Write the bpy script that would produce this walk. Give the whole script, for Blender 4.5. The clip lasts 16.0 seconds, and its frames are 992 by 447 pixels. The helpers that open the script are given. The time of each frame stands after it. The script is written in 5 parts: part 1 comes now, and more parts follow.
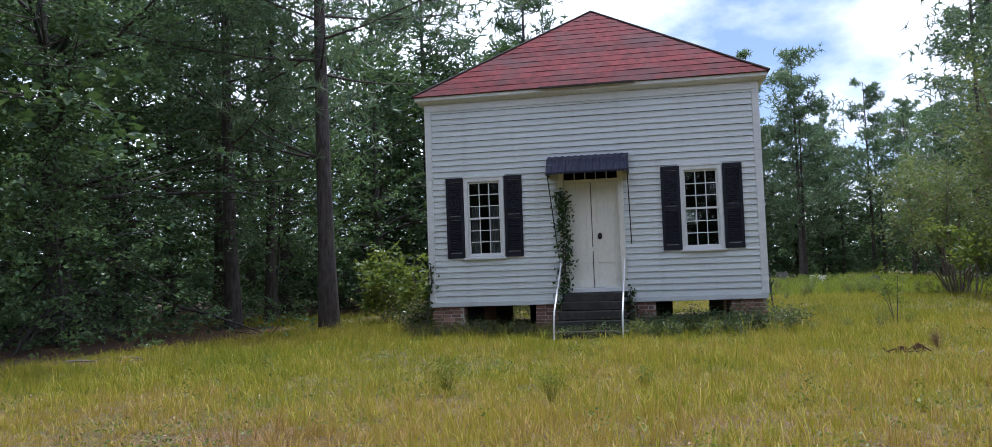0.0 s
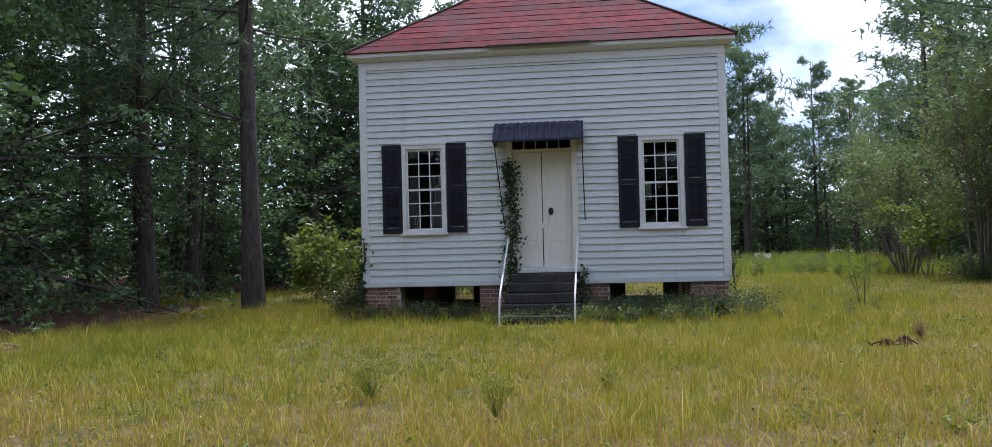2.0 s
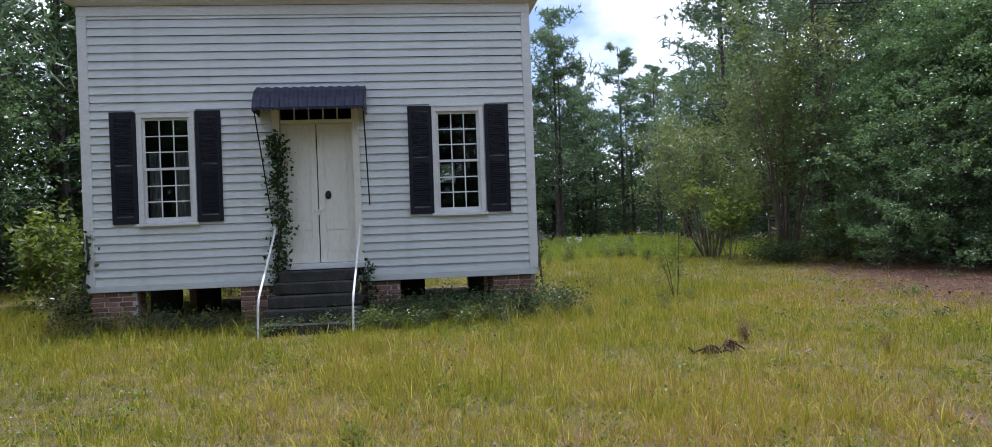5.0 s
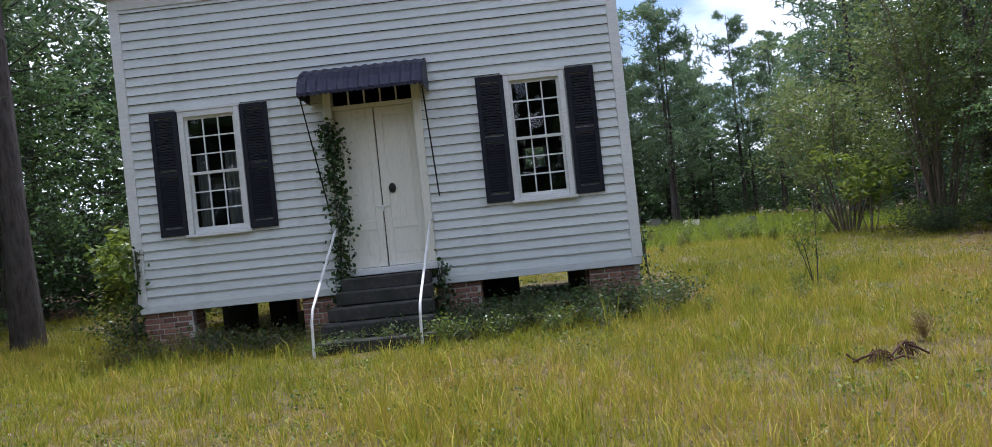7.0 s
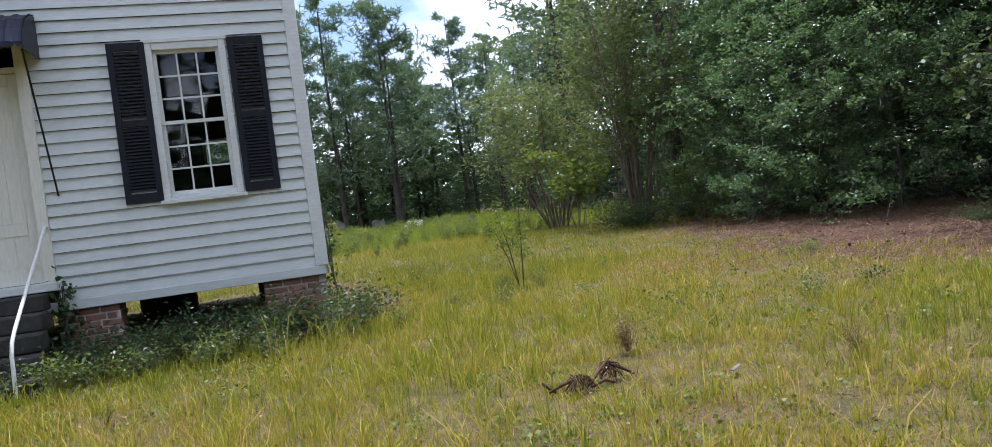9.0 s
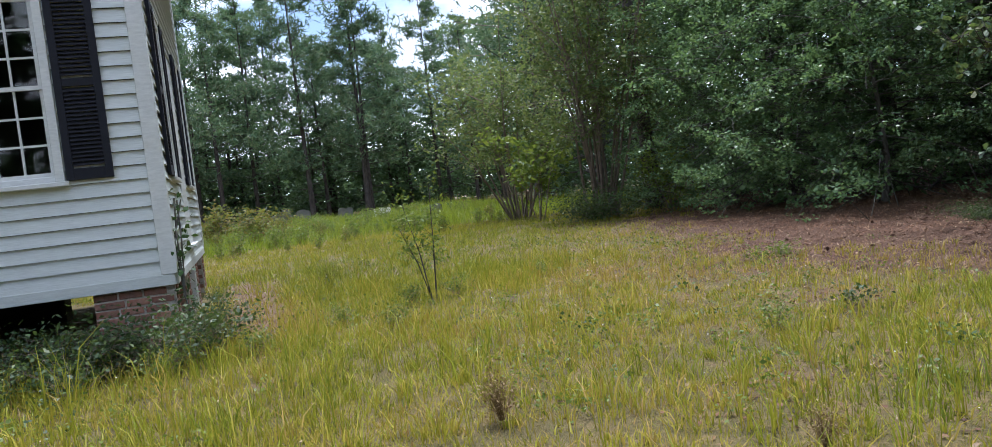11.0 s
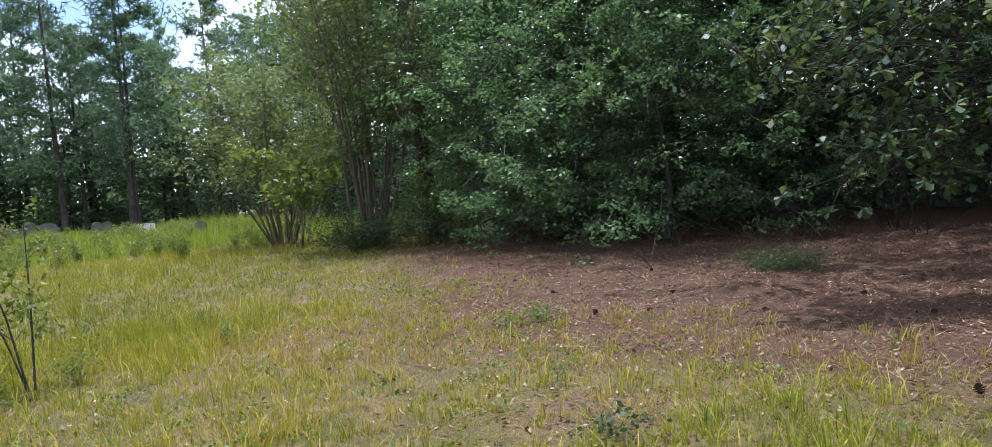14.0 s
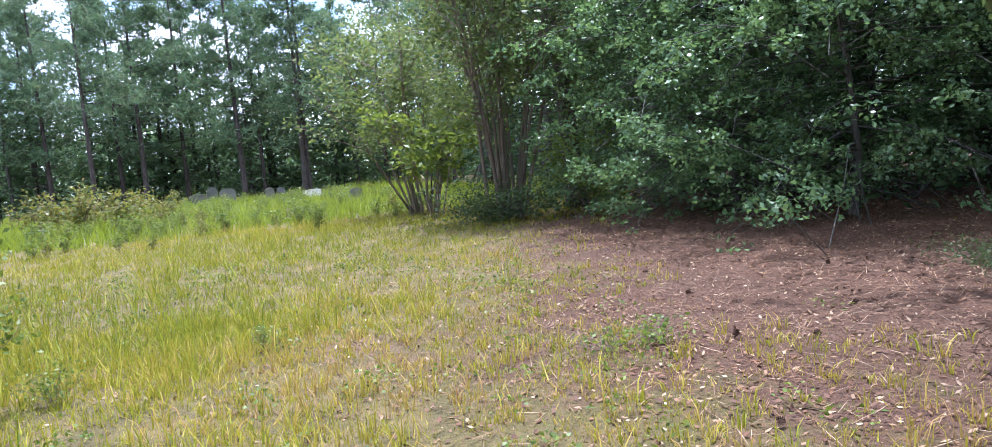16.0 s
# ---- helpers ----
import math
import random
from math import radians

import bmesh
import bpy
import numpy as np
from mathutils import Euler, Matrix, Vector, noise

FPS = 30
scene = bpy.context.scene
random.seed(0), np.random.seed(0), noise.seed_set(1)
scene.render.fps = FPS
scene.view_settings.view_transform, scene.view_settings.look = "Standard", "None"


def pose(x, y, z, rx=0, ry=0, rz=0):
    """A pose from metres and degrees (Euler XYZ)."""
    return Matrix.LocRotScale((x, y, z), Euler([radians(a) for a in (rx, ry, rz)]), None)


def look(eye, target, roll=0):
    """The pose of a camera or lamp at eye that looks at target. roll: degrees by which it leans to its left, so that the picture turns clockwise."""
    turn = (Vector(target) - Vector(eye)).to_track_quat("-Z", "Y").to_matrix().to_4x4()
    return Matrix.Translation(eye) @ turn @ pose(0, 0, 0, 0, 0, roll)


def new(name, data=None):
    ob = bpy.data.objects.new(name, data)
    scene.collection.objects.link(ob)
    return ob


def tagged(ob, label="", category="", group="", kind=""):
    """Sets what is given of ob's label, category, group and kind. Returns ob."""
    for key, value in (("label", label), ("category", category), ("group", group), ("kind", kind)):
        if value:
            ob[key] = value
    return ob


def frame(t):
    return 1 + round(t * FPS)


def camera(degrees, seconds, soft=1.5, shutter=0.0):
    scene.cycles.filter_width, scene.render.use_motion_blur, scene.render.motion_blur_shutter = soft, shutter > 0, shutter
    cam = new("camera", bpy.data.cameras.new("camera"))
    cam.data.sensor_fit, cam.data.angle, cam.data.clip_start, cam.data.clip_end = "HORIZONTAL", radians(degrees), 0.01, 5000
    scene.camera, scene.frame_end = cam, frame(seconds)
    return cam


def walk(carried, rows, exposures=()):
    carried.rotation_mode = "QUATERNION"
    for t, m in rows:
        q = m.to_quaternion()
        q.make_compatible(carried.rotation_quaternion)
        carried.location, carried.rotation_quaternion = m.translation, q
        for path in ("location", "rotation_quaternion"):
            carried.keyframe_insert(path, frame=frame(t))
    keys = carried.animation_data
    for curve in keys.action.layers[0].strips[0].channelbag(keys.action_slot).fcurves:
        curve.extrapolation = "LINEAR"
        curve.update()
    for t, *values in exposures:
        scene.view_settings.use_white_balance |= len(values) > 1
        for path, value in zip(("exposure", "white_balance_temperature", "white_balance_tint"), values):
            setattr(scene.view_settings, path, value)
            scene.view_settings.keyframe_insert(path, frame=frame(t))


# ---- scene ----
cam = camera(63.3, 16.0, soft=0.45)
PATH = [
    (0, (1.097, -16.426, 1.24), (0.733, -14.463, 1.366), -2.0),
    (0.5, (1.052, -16.118, 1.227), (0.686, -14.155, 1.33), -2.4),
    (1, (1.072, -15.754, 1.283), (0.665, -13.797, 1.35), -2.7),
    (1.5, (0.993, -15.267, 1.316), (0.692, -13.29, 1.378), -2.8),
    (2, (0.902, -14.924, 1.306), (0.67, -12.939, 1.364), -1.4),
    (2.5, (0.883, -14.629, 1.305), (0.732, -12.636, 1.393), -1.2),
    (3, (0.956, -14.239, 1.34), (0.951, -12.243, 1.472), -0.9),
    (3.5, (1.127, -13.864, 1.395), (1.13, -11.868, 1.513), -0.6),
    (4, (1.216, -13.387, 1.399), (1.39, -11.397, 1.491), -0.6),
    (4.2, (1.246, -13.247, 1.393), (1.439, -11.257, 1.464), -0.7),
    (6.3, (1.75, -11.39, 1.288), (1.85, -9.392, 1.262), -8.1),
    (6.5, (1.785, -11.217, 1.27), (1.793, -9.217, 1.255), -7.5),
    (7, (1.928, -10.733, 1.271), (1.853, -8.735, 1.28), -6.0),
    (7.5, (2.123, -10.271, 1.221), (2.072, -8.271, 1.227), -7.0),
    (8, (2.342, -9.798, 1.21), (2.353, -7.798, 1.198), -7.0),
    (8.5, (2.508, -9.394, 1.218), (2.771, -7.412, 1.155), -8.0),
    (9, (2.67, -9.198, 1.193), (3.243, -7.282, 1.13), -7.1),
    (9.5, (2.948, -8.716, 1.174), (3.533, -6.805, 1.08), -7.2),
    (9.7, (3.053, -8.511, 1.166), (3.7, -6.622, 1.065), -7.6),
    (11.8, (4.486, -7.228, 1.147), (5.021, -5.304, 1.037), -6.0),
    (12, (4.576, -7.055, 1.114), (5.091, -5.126, 0.999), -6.1),
    (12.5, (4.877, -6.766, 1.141), (5.566, -4.891, 1.031), -5.7),
    (13, (5.148, -6.459, 1.158), (5.891, -4.607, 1.018), -5.2),
    (13.5, (5.487, -6.145, 1.196), (6.467, -4.408, 1.038), -5.3),
    (14, (5.813, -5.889, 1.215), (6.85, -4.182, 1.106), -4.8),
    (14.5, (6.161, -5.553, 1.243), (7.19, -3.846, 1.087), -5.6),
    (15, (6.569, -5.228, 1.243), (7.546, -3.49, 1.084), -5.2),
    (15.5, (6.892, -4.842, 1.198), (7.674, -3.009, 1.032), -5.3),
    (16, (7.189, -4.526, 1.191), (7.831, -2.639, 1.03), -5.3),
]
EXPOSURES = [(0.0, 0.15, 5480, 20), (4.2, 0.14, 5510, 19), (6.5, 0.32, 5580, 20), (7.2, 0.22, 5580, 19), (8.4, 0.52, 5600, 19), (9.5, 0.38, 5640, 16), (12.0, 0.46, 5500, 15), (12.6, 0.3, 5500, 15), (13.5, 0.38, 5500, 15), (14.5, 0.97, 5350, 16), (15.2, 1.31, 5250, 18), (16.0, 1.28, 5250, 19)]
walk(cam, [(t, look(eye, target, roll)) for t, eye, target, roll in PATH], EXPOSURES)

# ---- world and sun ----
TO_SUN = Vector((0.09, 0.21, 1.0)).normalized()
world = bpy.data.worlds.new("world")
scene.world = world
world.use_nodes = True
wn, wl = world.node_tree.nodes, world.node_tree.links
bg = wn["Background"]
sky = wn.new("ShaderNodeTexSky")
sky.sky_type = "NISHITA"
sky.sun_disc = False
sky.sun_elevation = math.asin(TO_SUN.z)
sky.sun_rotation = math.atan2(TO_SUN.x, TO_SUN.y)
sky.air_density, sky.dust_density, sky.ozone_density = 1.0, 1.5, 1.0
wco = wn.new("ShaderNodeTexCoord")
wmap = wn.new("ShaderNodeMapping")
wmap.inputs["Scale"].default_value = (1.0, 1.0, 1.9)
wmap.inputs["Location"].default_value = (0.35, 0.0, 0.12)
cloud = wn.new("ShaderNodeTexNoise")
cloud.inputs["Scale"].default_value = 2.6
cloud.inputs["Detail"].default_value = 9.0
cloud.inputs["Roughness"].default_value = 0.52
edge = wn.new("ShaderNodeValToRGB")
edge.color_ramp.elements[0].position, edge.color_ramp.elements[1].position = 0.40, 0.52
body_noise = wn.new("ShaderNodeTexNoise")
body_noise.inputs["Scale"].default_value = 5.0
body_noise.inputs["Detail"].default_value = 5.0
tone = wn.new("ShaderNodeValToRGB")
tone.color_ramp.elements[0].position, tone.color_ramp.elements[0].color = 0.3, (6.4, 6.7, 7.2, 1)
tone.color_ramp.elements[1].position, tone.color_ramp.elements[1].color = 0.65, (11.5, 11.6, 11.8, 1)
over = wn.new("ShaderNodeMixRGB")
wl.new(wco.outputs["Generated"], wmap.inputs["Vector"])
wl.new(wmap.outputs["Vector"], cloud.inputs["Vector"])
wl.new(wmap.outputs["Vector"], body_noise.inputs["Vector"])
wl.new(cloud.outputs["Fac"], edge.inputs["Fac"])
wl.new(body_noise.outputs["Fac"], tone.inputs["Fac"])
wl.new(edge.outputs["Color"], over.inputs["Fac"])
wl.new(sky.outputs["Color"], over.inputs["Color1"])
wl.new(tone.outputs["Color"], over.inputs["Color2"])
wl.new(over.outputs["Color"], bg.inputs["Color"])
bg.inputs["Strength"].default_value = 0.15
sun = new("sun", bpy.data.lights.new("sun", "SUN"))
sun.data.energy, sun.data.angle, sun.data.color = 4.2, radians(0.6), (1.0, 0.95, 0.86)
sun.matrix_world = look(TO_SUN * 50, (0, 0, 0))


# ---- materials ----
def material(name, rough=0.7, metal=0.0):
    m = bpy.data.materials.new(name)
    m.use_nodes = True
    b = m.node_tree.nodes["Principled BSDF"]
    b.inputs["Roughness"].default_value, b.inputs["Metallic"].default_value = rough, metal
    return m, m.node_tree.nodes, m.node_tree.links, b


def ramp(n, stops):
    r = n.new("ShaderNodeValToRGB")
    e = r.color_ramp.elements
    while len(e) < len(stops):
        e.new(0.5)
    for k, (at, c) in enumerate(stops):
        e[k].position, e[k].color = at, (*c, 1)
    return r


def noise_node(n, l, scale, detail=4.0, rough=0.55, stretch=None, source="Object"):
    t = n.new("ShaderNodeTexNoise")
    t.inputs["Scale"].default_value, t.inputs["Detail"].default_value, t.inputs["Roughness"].default_value = scale, detail, rough
    c = n.new("ShaderNodeTexCoord")
    out = c.outputs[source]
    if stretch:
        mp = n.new("ShaderNodeMapping")
        mp.inputs["Scale"].default_value = stretch
        l.new(out, mp.inputs["Vector"])
        out = mp.outputs["Vector"]
    l.new(out, t.inputs["Vector"])
    return t


def mix(n, l, fac, a, b, mode="MIX"):
    x = n.new("ShaderNodeMixRGB")
    x.blend_type = mode
    for s, v in zip(("Fac", "Color1", "Color2"), (fac, a, b)):
        if isinstance(v, (int, float)):
            x.inputs[s].default_value = v
        elif isinstance(v, tuple):
            x.inputs[s].default_value = (*v, 1)
        else:
            l.new(v, x.inputs[s])
    return x.outputs["Color"]


def bump(n, l, b, height, strength=0.4, distance=0.01):
    k = n.new("ShaderNodeBump")
    k.inputs["Strength"].default_value, k.inputs["Distance"].default_value = strength, distance
    l.new(height, k.inputs["Height"])
    l.new(k.outputs["Normal"], b.inputs["Normal"])


def worn(name, dark, light, rough, scale, stretch=None, stain=None, stain_scale=1.2, stain_at=(0.5, 0.7), metal=0.0, bumps=0.35, depth=0.006, vary=0.0):
    """A surface with grain, and with large stains where given; vary: how far pieces differ from one another."""
    m, n, l, b = material(name, rough, metal)
    g = noise_node(n, l, scale, 6, 0.6, stretch)
    c = ramp(n, [(0.3, dark), (0.7, light)])
    l.new(g.outputs["Fac"], c.inputs["Fac"])
    col = c.outputs["Color"]
    if stain:
        s = noise_node(n, l, stain_scale, 7, 0.65)
        f = ramp(n, [(stain_at[0], (0, 0, 0)), (stain_at[1], (1, 1, 1))])
        l.new(s.outputs["Fac"], f.inputs["Fac"])
        col = mix(n, l, f.outputs["Color"], col, stain)
    if vary:
        o = n.new("ShaderNodeObjectInfo")
        r = ramp(n, [(0.0, (1 - vary,) * 3), (1.0, (1 + vary * 0.4,) * 3)])
        l.new(o.outputs["Random"], r.inputs["Fac"])
        col = mix(n, l, 1.0, col, r.outputs["Color"], "MULTIPLY")
    l.new(col, b.inputs["Base Color"])
    bump(n, l, b, g.outputs["Fac"], bumps, depth)
    return m


def leafy(name, colors, rough=0.5, through_light=0.35, tint=(0.30, 0.36, 0.04)):
    """Leaves whose colour differs from leaf to leaf and that let light through."""
    m, n, l, b = material(name, rough)
    g = n.new("ShaderNodeNewGeometry")
    stops = [(k / max(1, len(colors) - 1), c) for k, c in enumerate(colors)]
    r = ramp(n, stops)
    l.new(g.outputs["Random Per Island"], r.inputs["Fac"])
    big = noise_node(n, l, 0.7, 3, 0.5)
    f = ramp(n, [(0.35, (0.75, 0.78, 0.75)), (0.68, (1.15, 1.12, 1.0))])
    l.new(big.outputs["Fac"], f.inputs["Fac"])
    col = mix(n, l, 1.0, r.outputs["Color"], f.outputs["Color"], "MULTIPLY")
    l.new(col, b.inputs["Base Color"])
    b.inputs["Specular IOR Level"].default_value = 0.42
    t = n.new("ShaderNodeBsdfTranslucent")
    l.new(mix(n, l, 0.5, col, tint), t.inputs["Color"])
    s = n.new("ShaderNodeMixShader")
    s.inputs["Fac"].default_value = through_light
    l.new(b.outputs[0], s.inputs[1])
    l.new(t.outputs[0], s.inputs[2])
    l.new(s.outputs[0], n["Material Output"].inputs["Surface"])
    return m


M_SIDING = worn("white_siding_paint", (0.49, 0.53, 0.515), (0.61, 0.65, 0.635), 0.6, 9.0, (1.0, 1.0, 14.0), (0.44, 0.47, 0.45), 2.2, (0.58, 0.8), bumps=0.25, vary=0.05)
M_TRIM = worn("white_trim_paint", (0.54, 0.56, 0.55), (0.66, 0.68, 0.665), 0.55, 14.0, (1, 1, 4), (0.50, 0.49, 0.44), 3.0, (0.62, 0.8), bumps=0.2)
M_DOOR = worn("cream_door_paint", (0.62, 0.62, 0.54), (0.74, 0.73, 0.65), 0.45, 8.0, (6, 6, 1), (0.50, 0.46, 0.34), 2.5, (0.58, 0.8), bumps=0.2)
M_SHUTTER = worn("black_shutter_paint", (0.003, 0.0045, 0.010), (0.006, 0.008, 0.018), 0.85, 20.0, (1, 1, 5), bumps=0.15, vary=0.2)
M_AWNING = worn("navy_metal", (0.007, 0.008, 0.026), (0.016, 0.018, 0.042), 0.5, 12.0, (4, 1, 1), (0.06, 0.065, 0.09), 4.0, (0.6, 0.8), metal=0.3, bumps=0.1)
M_BRICK = worn("red_brick", (0.20, 0.085, 0.06), (0.34, 0.15, 0.10), 0.85, 30.0, None, (0.26, 0.19, 0.15), 5.0, (0.5, 0.75), bumps=0.6, vary=0.4)
M_MORTAR = worn("mortar", (0.36, 0.33, 0.29), (0.5, 0.47, 0.42), 0.9, 40.0, None, (0.2, 0.18, 0.15), 4.0, bumps=0.6)
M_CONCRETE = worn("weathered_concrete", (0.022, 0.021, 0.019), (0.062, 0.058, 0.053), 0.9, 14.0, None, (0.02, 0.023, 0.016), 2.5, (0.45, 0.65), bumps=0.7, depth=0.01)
M_PIPE = worn("white_pipe_paint", (0.62, 0.62, 0.60), (0.78, 0.78, 0.76), 0.4, 20.0, None, (0.4, 0.33, 0.26), 9.0, (0.66, 0.75), bumps=0.1)
M_ROD = worn("dark_iron", (0.012, 0.012, 0.014), (0.03, 0.03, 0.032), 0.55, 30.0, metal=0.6, bumps=0.2)
# Wood kept near black: shade under the floor and indoors is in its colour.
M_WOODDARK = worn("old_shaded_wood", (0.022, 0.018, 0.014), (0.055, 0.045, 0.036), 0.85, 5.0, (1, 12, 12), bumps=0.4)
M_PLASTER = worn("interior_plaster", (0.30, 0.29, 0.27), (0.38, 0.37, 0.34), 0.85, 4.0, bumps=0.2)
M_CURTAIN = worn("grey_curtain", (0.22, 0.22, 0.225), (0.32, 0.32, 0.33), 0.9, 60.0, bumps=0.2)
M_STONE = worn("grey_gravestone", (0.11, 0.11, 0.107), (0.21, 0.21, 0.20), 0.8, 12.0, None, (0.10, 0.11, 0.08), 3.0, (0.45, 0.7), bumps=0.5, vary=0.3)
M_PALESTONE = worn("pale_gravestone", (0.62, 0.62, 0.60), (0.78, 0.78, 0.76), 0.6, 12.0, None, (0.3, 0.3, 0.28), 4.0, (0.55, 0.75), bumps=0.3)
M_PINEBARK = worn("pine_bark", (0.030, 0.025, 0.022), (0.105, 0.085, 0.073), 0.95, 9.0, (1.5, 1.5, 0.35), (0.09, 0.085, 0.08), 3.0, bumps=1.0, depth=0.05)
M_BARK = worn("grey_bark", (0.035, 0.032, 0.028), (0.11, 0.10, 0.085), 0.95, 10.0, (1.5, 1.5, 0.4), (0.07, 0.08, 0.06), 2.0, bumps=0.9, depth=0.03)
M_CRAPEBARK = worn("tan_smooth_bark", (0.10, 0.078, 0.06), (0.23, 0.18, 0.135), 0.8, 8.0, (2, 2, 0.3), bumps=0.4, depth=0.01)
M_ROOT = worn("dead_root_wood", (0.035, 0.017, 0.010), (0.11, 0.052, 0.030), 0.95, 30.0, bumps=0.8)
M_STICK = worn("dry_branch", (0.12, 0.10, 0.08), (0.26, 0.22, 0.18), 0.9, 12.0, bumps=0.5)

M_NEEDLE = leafy("pine_needles", [(0.064, 0.131, 0.082), (0.108, 0.196, 0.115), (0.172, 0.264, 0.145), (0.223, 0.242, 0.139)], 0.5, 0.4, (0.16, 0.24, 0.08))
M_LEAF = leafy("broad_leaves", [(0.032, 0.072, 0.035), (0.058, 0.119, 0.052), (0.102, 0.171, 0.067)], 0.42, 0.32, (0.14, 0.22, 0.04))
M_LEAFBLUE = leafy("dull_broad_leaves", [(0.065, 0.128, 0.073), (0.109, 0.193, 0.098), (0.173, 0.265, 0.128)], 0.45, 0.4, (0.16, 0.25, 0.06))
M_LEAFLIGHT = leafy("light_leaves", [(0.07, 0.13, 0.025), (0.12, 0.19, 0.035), (0.19, 0.24, 0.045)], 0.45, 0.42, (0.36, 0.42, 0.05))
M_CRAPELEAF = leafy("crape_leaves", [(0.054, 0.098, 0.036), (0.103, 0.165, 0.055), (0.157, 0.206, 0.07), (0.197, 0.212, 0.091)], 0.45, 0.42, (0.33, 0.40, 0.09))
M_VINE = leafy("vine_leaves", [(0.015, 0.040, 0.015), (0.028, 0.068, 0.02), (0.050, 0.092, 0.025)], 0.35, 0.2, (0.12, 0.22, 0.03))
M_WEED = leafy("weed_leaves", [(0.025, 0.055, 0.022), (0.05, 0.09, 0.03), (0.10, 0.14, 0.045)], 0.5, 0.3, (0.2, 0.28, 0.05))
M_GOLD = leafy("yellowing_leaves", [(0.07, 0.12, 0.025), (0.13, 0.17, 0.035), (0.21, 0.21, 0.045), (0.22, 0.14, 0.05)], 0.5, 0.4, (0.36, 0.36, 0.06))
M_OAKLEAF = leafy("oak_leaves", [(0.038, 0.077, 0.044), (0.065, 0.117, 0.062), (0.094, 0.15, 0.078), (0.112, 0.168, 0.052), (0.105, 0.105, 0.04)], 0.5, 0.28, (0.24, 0.32, 0.06))
M_CLOVER = leafy("low_weed_leaves", [(0.07, 0.12, 0.020), (0.12, 0.18, 0.028), (0.19, 0.24, 0.04)], 0.5, 0.36, (0.30, 0.36, 0.04))
M_PETAL = leafy("white_petals", [(0.7, 0.7, 0.66), (0.8, 0.8, 0.76)], 0.6, 0.2, (0.7, 0.7, 0.6))


def blades(name, colors, through_light=0.28, tint=(0.36, 0.36, 0.035)):
    """Grass whose colour goes from fresh to dried out with the plot's own dryness, and from blade to blade."""
    m, n, l, b = material(name, 0.5)
    g, a = n.new("ShaderNodeNewGeometry"), n.new("ShaderNodeAttribute")
    a.attribute_name = "dry"
    q = n.new("ShaderNodeMath")
    q.operation = "MULTIPLY_ADD"
    l.new(g.outputs["Random Per Island"], q.inputs[0])
    q.inputs[1].default_value = 0.42
    l.new(a.outputs["Fac"], q.inputs[2])
    r = ramp(n, [(k / (len(colors) - 1), c) for k, c in enumerate(colors)])
    l.new(q.outputs[0], r.inputs["Fac"])
    l.new(r.outputs["Color"], b.inputs["Base Color"])
    b.inputs["Specular IOR Level"].default_value = 0.22
    t, x = n.new("ShaderNodeBsdfTranslucent"), n.new("ShaderNodeMixShader")
    l.new(mix(n, l, 0.55, r.outputs["Color"], tint), t.inputs["Color"])
    x.inputs["Fac"].default_value = through_light
    l.new(b.outputs[0], x.inputs[1])
    l.new(t.outputs[0], x.inputs[2])
    l.new(x.outputs[0], n["Material Output"].inputs["Surface"])
    return m


M_GRASS = blades("grass_blades", [(0.075, 0.120, 0.010), (0.155, 0.205, 0.014), (0.29, 0.30, 0.022), (0.42, 0.345, 0.045), (0.46, 0.30, 0.10), (0.31, 0.17, 0.075)], 0.32)
# Dull leaf green raised: sunlight on the thicket's boughs is put into the colour.
M_THICK = leafy("lit_thicket_leaves", [(0.069, 0.142, 0.069), (0.125, 0.222, 0.101), (0.208, 0.316, 0.136)], 0.38, 0.4, (0.20, 0.30, 0.07))
M_DRY = leafy("dry_grass_blades", [(0.14, 0.085, 0.04), (0.26, 0.17, 0.075), (0.40, 0.29, 0.14)], 0.6, 0.2, (0.4, 0.28, 0.12))
M_FIELD = leafy("field_weed_blades", [(0.10, 0.17, 0.015), (0.17, 0.24, 0.02), (0.25, 0.29, 0.03)], 0.5, 0.45, (0.36, 0.42, 0.03))
M_FARLEAF = leafy("far_wood_leaves", [(0.035, 0.075, 0.035), (0.06, 0.11, 0.05), (0.09, 0.14, 0.06)], 0.6, 0.3, (0.18, 0.26, 0.08))

# red roofing, faded and streaked
M_ROOF, rn, rl, rb = material("red_roofing", 0.85)
rb.inputs["Specular IOR Level"].default_value = 0.2
g1 = noise_node(rn, rl, 6.0, 6, 0.65, (1, 1, 1))
g2 = noise_node(rn, rl, 1.1, 6, 0.6)
g3 = noise_node(rn, rl, 40.0, 3, 0.6)
rc = ramp(rn, [(0.3, (0.055, 0.013, 0.014)), (0.55, (0.135, 0.024, 0.024)), (0.8, (0.17, 0.045, 0.042))])
rl.new(g1.outputs["Fac"], rc.inputs["Fac"])
rf = ramp(rn, [(0.44, (0, 0, 0)), (0.66, (0.8, 0.8, 0.8))])
rl.new(g2.outputs["Fac"], rf.inputs["Fac"])
rcol = mix(rn, rl, rf.outputs["Color"], rc.outputs["Color"], (0.075, 0.042, 0.042))
roi = rn.new("ShaderNodeObjectInfo")
rr = ramp(rn, [(0, (0.78, 0.78, 0.78)), (1, (1.12, 1.1, 1.1))])
rl.new(roi.outputs["Random"], rr.inputs["Fac"])
rl.new(mix(rn, rl, 1.0, rcol, rr.outputs["Color"], "MULTIPLY"), rb.inputs["Base Color"])
bump(rn, rl, rb, g3.outputs["Fac"], 0.5, 0.004)

